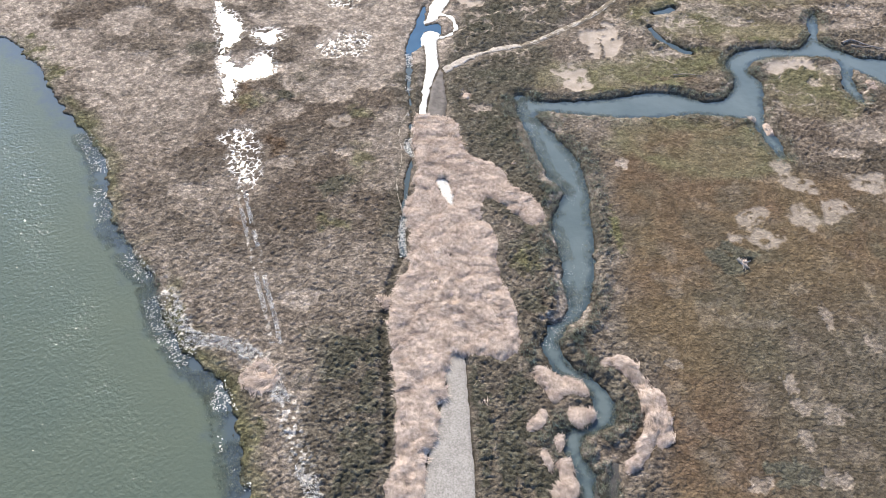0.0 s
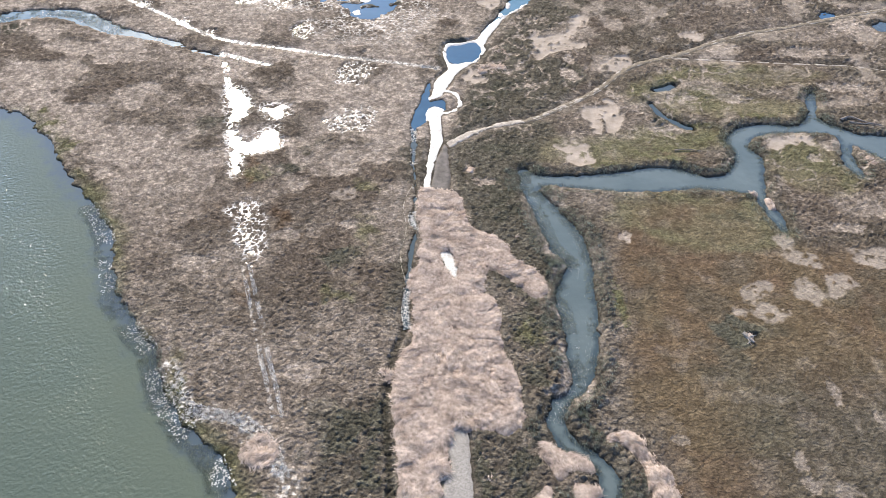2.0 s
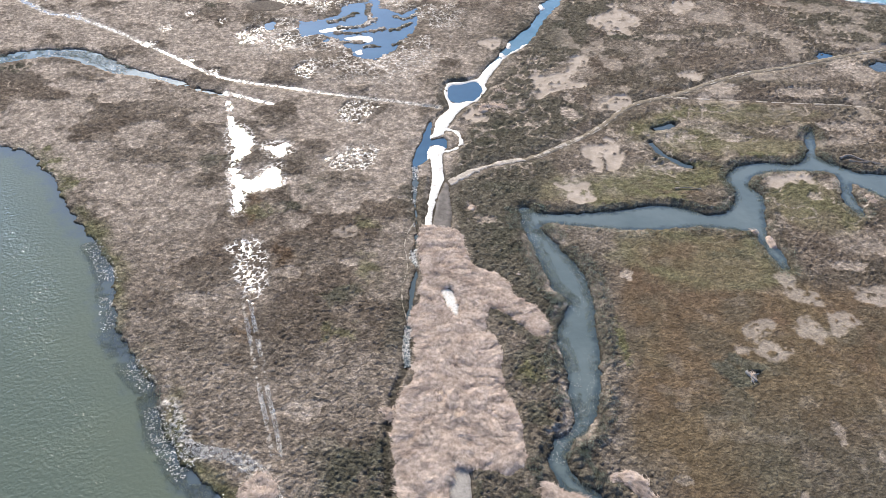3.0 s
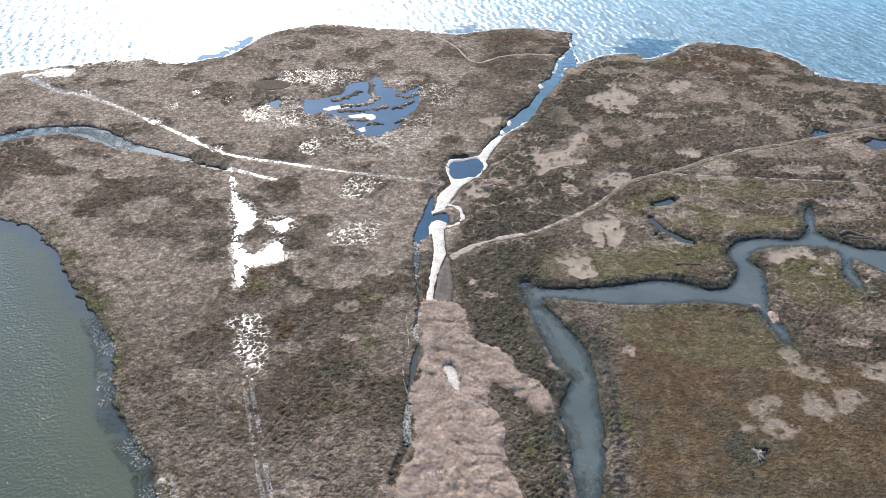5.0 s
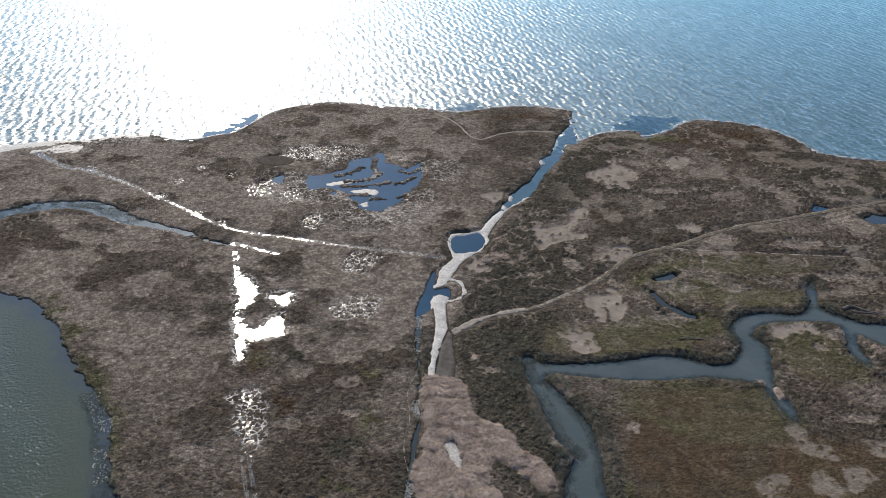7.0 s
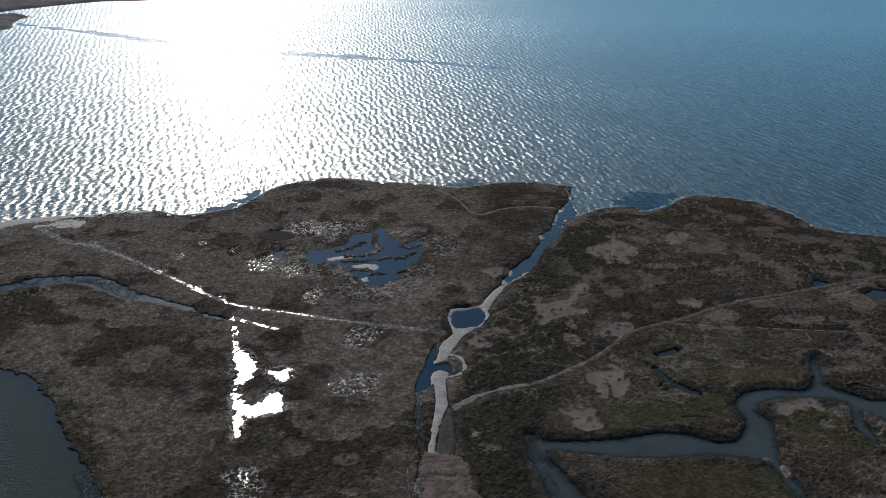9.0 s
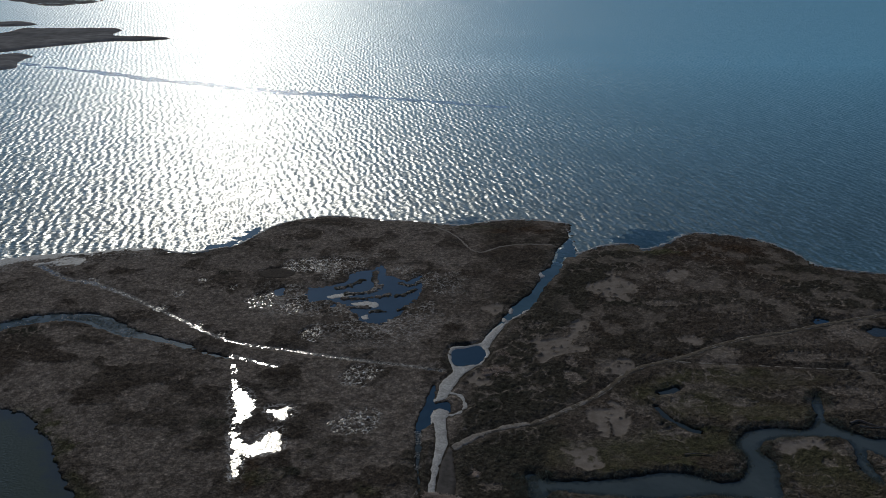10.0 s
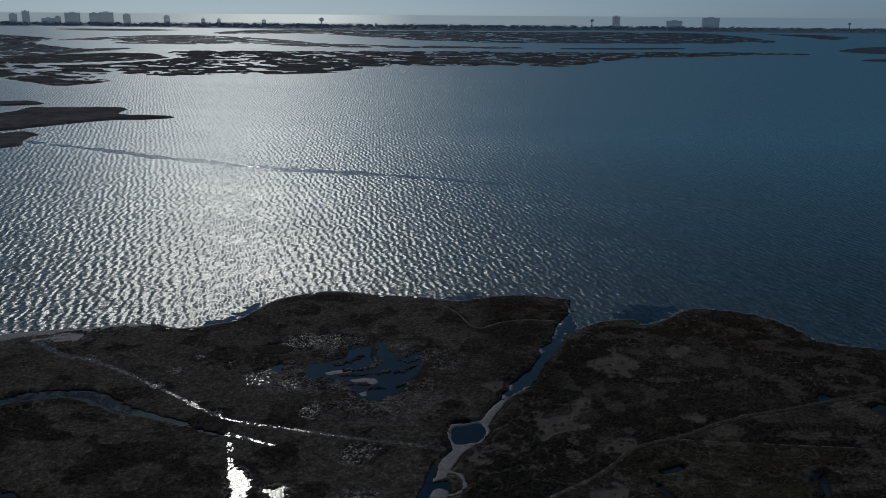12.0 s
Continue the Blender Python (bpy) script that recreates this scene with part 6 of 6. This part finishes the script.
def margin_reeds(line, count, near, far, label, seed):
    """Thin reeds standing in the shallow edge of the creek."""
    rng = np.random.default_rng(seed)
    t = np.gradient(line, axis=0)
    n = np.stack([t[:, 1], -t[:, 0]], 1) / (np.hypot(t[:, 0], t[:, 1])[:, None] + 1e-9)
    k = rng.integers(0, len(line) - 1, count)
    s = rng.random(count)[:, None]
    p = line[k] * (1 - s) + line[k + 1] * s + n[k] * (near + (far - near) * rng.random(count) ** 1.1)[:, None]
    creek_in = inside(p[:, 0], p[:, 1], CREEK_RING, 4.0)
    p = p[(fbm(p[:, 0], p[:, 1], 3.0, seed, 3) > 0.44) & ((p[:, 1] > 68) | (creek_in < 0.35))]
    z = np.maximum(land(p[:, 0], p[:, 1])[0], -0.13)
    tufts("margin_reeds", p[:, 0], p[:, 1], z, 4, 0.24, 0.06, 0.30, REED, label, seed)


margin_reeds(smooth(CREEK_WEST, False, 5), 13000, -2.6, 1.7, "grey-green reeds in the shallow creek margin", 81)
margin_reeds(smooth(CREEK_EAST, False, 5), 9000, -2.6, 1.2, "grey-green reeds in the shallow creek margin", 82)
margin_reeds(smooth(CREEK_NORTH + [(130, 128)], False, 5), 5000, -1.6, 0.8, "grey-green reeds in the shallow creek margin", 83)
margin_reeds(smooth(CREEK_SOUTH, False, 5), 5000, -1.6, 0.8, "grey-green reeds in the shallow creek margin", 84)
margin_reeds(smooth(WEST_CREEK[1:9], False, 5), 3600, -0.4, 3.2, "pale stalks standing in the marsh creek", 86)
margin_reeds(smooth(LAKE[8:], False, 5), 7000, -0.5, 2.6, "dark thin reeds along the lake edge", 85)


def flecks(name, line, count, near, far, size, mat, label, seed):
    """Bits of foam, shell and stalk afloat or stranded along a bank; in old ruts, imitated glints."""
    rng = np.random.default_rng(seed)
    t = np.gradient(line, axis=0)
    n = np.stack([t[:, 1], -t[:, 0]], 1) / (np.hypot(t[:, 0], t[:, 1])[:, None] + 1e-9)
    k = rng.integers(0, len(line) - 1, count)
    s = rng.random(count)[:, None]
    off = near + (far - near) * rng.random(count)
    p = line[k] * (1 - s) + line[k + 1] * s + n[k] * off[:, None]
    keep = (fbm(p[:, 0], p[:, 1], 4.0, seed, 2) > 0.47) & ((p[:, 0] < 0) | (p[:, 1] > 62))
    p = p[keep]
    m = len(p)
    z = np.maximum(land(p[:, 0], p[:, 1])[0], -0.13) + 0.04
    a, r = rng.uniform(0, 6.28, m), size * rng.uniform(0.4, 1.3, m)
    v = np.empty((m, 5, 3), np.float32)
    for c in range(4):
        v[:, c] = np.stack([p[:, 0] + r * np.cos(a + 1.57 * c) * (1 if c % 2 else 0.6), p[:, 1] + r * np.sin(a + 1.57 * c) * (1 if c % 2 else 0.6), z - 0.03], 1)
    v[:, 4] = np.stack([p[:, 0], p[:, 1], z + 0.1 * r], 1)
    f = (np.arange(m)[:, None, None] * 5 + np.array([(0, 1, 4), (1, 2, 4), (2, 3, 4), (3, 0, 4)])[None]).reshape(-1, 3)
    tagged(mesh_object(name, v.reshape(-1, 3), f, mat, None, False), label, "debris", kind="stuff")


flecks("shore_debris", smooth(LAKE[8:], False, 5), 2600, -0.6, 2.0, 0.13, FLECK, "white flecks of debris along the lake shore", 61)
flecks("creek_debris", smooth(CREEK_WEST, False, 5), 2200, -0.5, 1.7, 0.065, FLECK, "white flecks along the creek margin", 62)
flecks("creek_debris", smooth(CREEK_EAST, False, 5), 1400, -0.4, 1.6, 0.06, FLECK, "white flecks along the creek margin", 63)
flecks("strand_debris", smooth(STRANDLINE, False, 5), 8000, -0.9, 0.9, 0.06, FLECK, "bleached stalks stranded along a tide line", 65)
# white flecks added in place of specular glints along both old ruts
for k in (-1, 1):
    line = smooth(LOW_RUT, False, 6) + (0.5 * k, 0)
    flecks("rut_glints", line, 1500, -0.3, 0.3, 0.07, FLECK, "white flecks standing in for glints in an old wheel rut", 66 + k)
flecks("creek_debris", smooth(WEST_CREEK[2:10], False, 5), 500, 0.2, 3.5, 0.16, FLECK, "white flecks and stalks on the marsh creek", 68)
flecks("ditch_debris", smooth(DITCH, False, 5), 1700, -0.55, 0.55, 0.14, FLECK, "white flecks and stalks in the ditch", 64)


# ---------------------------------------------------------------- far side of the bay
def island(name, ring, cell, label, mat, holes=0.0, top=1.2):
    """A low marsh island with water showing through in streaks."""
    (x0, y0), (x1, y1) = ring.min(0) - 20, ring.max(0) + 20
    xs, ys = np.arange(x0, x1 + cell[0], cell[0]), np.arange(y0, y1 + cell[1], cell[1])
    x, y = (v.ravel() for v in np.meshgrid(xs, ys))
    d = inside(x, y, ring, 60.0) + 14 * (fbm(x, y, 60.0, 41, 3) - 0.5)
    size = 1.0 + 1.0 * (y0 > 1500)
    streak = fbm(x / 1.7, y, 13.0 * size, 43, 4)
    dry = 60 * (1 - min(1, holes * 4))
    land_in = np.minimum(d, 60 * (streak - 0.40 - 0.12 * holes) + dry)
    land_in = np.minimum(land_in, 260 * (veins(x, y, 70.0 * size, 47, 3) - 0.014 - 0.02 * holes) + dry)
    z = -1.0 + (top + 1.0) * step(-4, 4, land_in) + 0.6 * fbm(x, y, 8.0, 45, 2)
    v, f = packed(np.stack([x, y, z], 1), lattice_faces(len(ys), len(xs), z > -0.6))
    tagged(mesh_object(name, v, f, mat), label, "island", "far marsh islands", kind="structure")


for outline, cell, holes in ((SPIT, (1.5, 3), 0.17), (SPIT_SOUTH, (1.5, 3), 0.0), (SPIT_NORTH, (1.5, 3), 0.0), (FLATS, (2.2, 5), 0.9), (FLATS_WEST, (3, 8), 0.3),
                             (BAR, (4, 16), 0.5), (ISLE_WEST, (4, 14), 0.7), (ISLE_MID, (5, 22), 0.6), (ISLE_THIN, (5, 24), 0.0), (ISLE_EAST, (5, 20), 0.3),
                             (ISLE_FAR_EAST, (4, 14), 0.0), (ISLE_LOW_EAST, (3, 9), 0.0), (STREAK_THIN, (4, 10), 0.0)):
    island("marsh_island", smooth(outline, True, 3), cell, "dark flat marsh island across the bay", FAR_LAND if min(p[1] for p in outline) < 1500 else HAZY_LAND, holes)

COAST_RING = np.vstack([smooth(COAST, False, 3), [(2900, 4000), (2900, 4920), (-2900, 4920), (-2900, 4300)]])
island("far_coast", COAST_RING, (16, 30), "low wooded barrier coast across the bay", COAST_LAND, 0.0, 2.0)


def far_woods():
    rng = np.random.default_rng(8)
    n = 3000
    x, y = rng.uniform(-2850, 2850, n), rng.uniform(3850, 4880, n)
    ok = inside(x, y, COAST_RING, 40.0) > 15
    x, y = x[ok], y[ok]
    n = len(x)
    h = (6 + 10 * step(3900, 4700, y)) * rng.uniform(0.6, 1.15, n) * (0.7 + 0.5 * fbm(x, y, 260.0, 51)) * (1.0 - 0.35 * step(600, 2200, x))
    r = rng.uniform(7, 20, n)
    ring = [(math.cos(a), math.sin(a)) for a in (0.3, 1.35, 2.4, 3.44, 4.5, 5.5)]
    v = np.empty((n, 13, 3), np.float32)
    for k, (c, s) in enumerate(ring):
        v[:, k] = np.stack([x + r * c, y + r * s, np.full(n, 0.5)], 1)
        v[:, 6 + k] = np.stack([x + 0.7 * r * c, y + 0.7 * r * s, h * rng.uniform(0.7, 0.95, n)], 1)
    v[:, 12] = np.stack([x, y, h], 1)
    tri = []
    for k in range(6):
        m = (k + 1) % 6
        tri += [(k, m, 6 + m), (k, 6 + m, 6 + k), (6 + k, 6 + m, 12)]
    f = (np.arange(n)[:, None, None] * 13 + np.array(tri)[None]).reshape(-1, 3)
    tagged(mesh_object("far_woods", v.reshape(-1, 3), f, FAR_WOOD, None, True), "trees and low roofs along the far coast, paled by painted haze", "woods", kind="stuff")


far_woods()


def box(bm, x0, x1, y0, y1, z0, z1):
    m = Matrix.Translation(((x0 + x1) / 2, (y0 + y1) / 2, (z0 + z1) / 2)) @ Matrix.Diagonal((x1 - x0, y1 - y0, z1 - z0, 1))
    bmesh.ops.create_cube(bm, size=1.0, matrix=m)


def part(name, bm, mat, parent, label=""):
    data = bpy.data.meshes.new(name)
    bm.to_mesh(data)
    bm.free()
    data.materials.append(mat)
    ob = new(name, data)
    ob.parent = parent
    return tagged(ob, label)


def tower_block(x, width, height, depth=26.0, y=4300.0):
    root = tagged(new("tower_block"), "hazy grey apartment block on the far coast", "building", "far tower blocks")
    root.location = (x, y, 0)
    bm = bmesh.new()
    box(bm, -width / 2, width / 2, 0, depth, 0, height)
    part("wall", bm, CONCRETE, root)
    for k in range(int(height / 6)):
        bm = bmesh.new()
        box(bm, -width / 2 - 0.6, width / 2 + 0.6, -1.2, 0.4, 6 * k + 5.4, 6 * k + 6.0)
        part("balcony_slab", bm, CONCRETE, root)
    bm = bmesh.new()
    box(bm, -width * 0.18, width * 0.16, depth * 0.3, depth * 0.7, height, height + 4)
    part("roof_house", bm, CONCRETE, root)


for x, top, width in ((-2157, 55, 28), (-2094, 69, 26), (-1985, 35, 55), (-1937, 43, 20), (-1865, 62, 66), (-1758, 61, 39), (-1698, 65, 61), (-1598, 56, 28),
                      (-1402, 51, 22), (-1224, 37, 14), (-1147, 38, 11), (-927, 34, 17), (790, 63, 33), (1072, 44, 72), (1248, 59, 78)):
    tower_block(x, width, top)


def water_tower(x, top, width, y):
    root = tagged(new("water_tower"), "bulb-shaped steel water tower on the far coast", "water tower", "water towers")
    root.location = (x, y, 0)
    bm = bmesh.new()
    bmesh.ops.create_cone(bm, cap_ends=True, segments=12, radius1=width * 0.2, radius2=width * 0.11, depth=top - width * 0.5, matrix=Matrix.Translation((0, 0, (top - width * 0.5) / 2)))
    part("stem", bm, STEEL, root)
    bm = bmesh.new()
    bmesh.ops.create_uvsphere(bm, u_segments=16, v_segments=10, radius=width / 2, matrix=Matrix.Translation((0, 0, top - width * 0.4)) @ Matrix.Diagonal((1, 1, 0.8, 1)))
    part("tank", bm, STEEL, root)


water_tower(-590, 50, 22, 3945)
water_tower(671, 49, 17, 4300)
water_tower(1915, 41, 14, 4300)

# distance: open sea beyond the coast, up to the horizon; haze and sun glare painted into its glow
m, nodes, links, out = material("glowing distant sea")
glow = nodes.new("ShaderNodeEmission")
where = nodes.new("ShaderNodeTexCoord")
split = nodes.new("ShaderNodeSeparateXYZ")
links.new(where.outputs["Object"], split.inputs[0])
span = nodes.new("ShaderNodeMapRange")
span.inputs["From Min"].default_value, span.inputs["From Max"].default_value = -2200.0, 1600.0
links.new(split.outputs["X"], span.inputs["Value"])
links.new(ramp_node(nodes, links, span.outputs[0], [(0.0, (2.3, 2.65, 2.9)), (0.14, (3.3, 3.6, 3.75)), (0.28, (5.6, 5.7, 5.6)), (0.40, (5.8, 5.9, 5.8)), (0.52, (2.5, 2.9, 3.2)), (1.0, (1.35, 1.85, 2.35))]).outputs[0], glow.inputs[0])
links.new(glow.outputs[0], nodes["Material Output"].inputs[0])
tagged(mesh_object("backdrop", [(-3200, 4935, -3), (3200, 4935, -3), (3200, 4935, 59), (-3200, 4935, 59)], [(0, 1, 2, 3)], m), "glowing sheet painted as distant hazy sea with sun glare, up to the horizon", "backdrop", kind="structure")
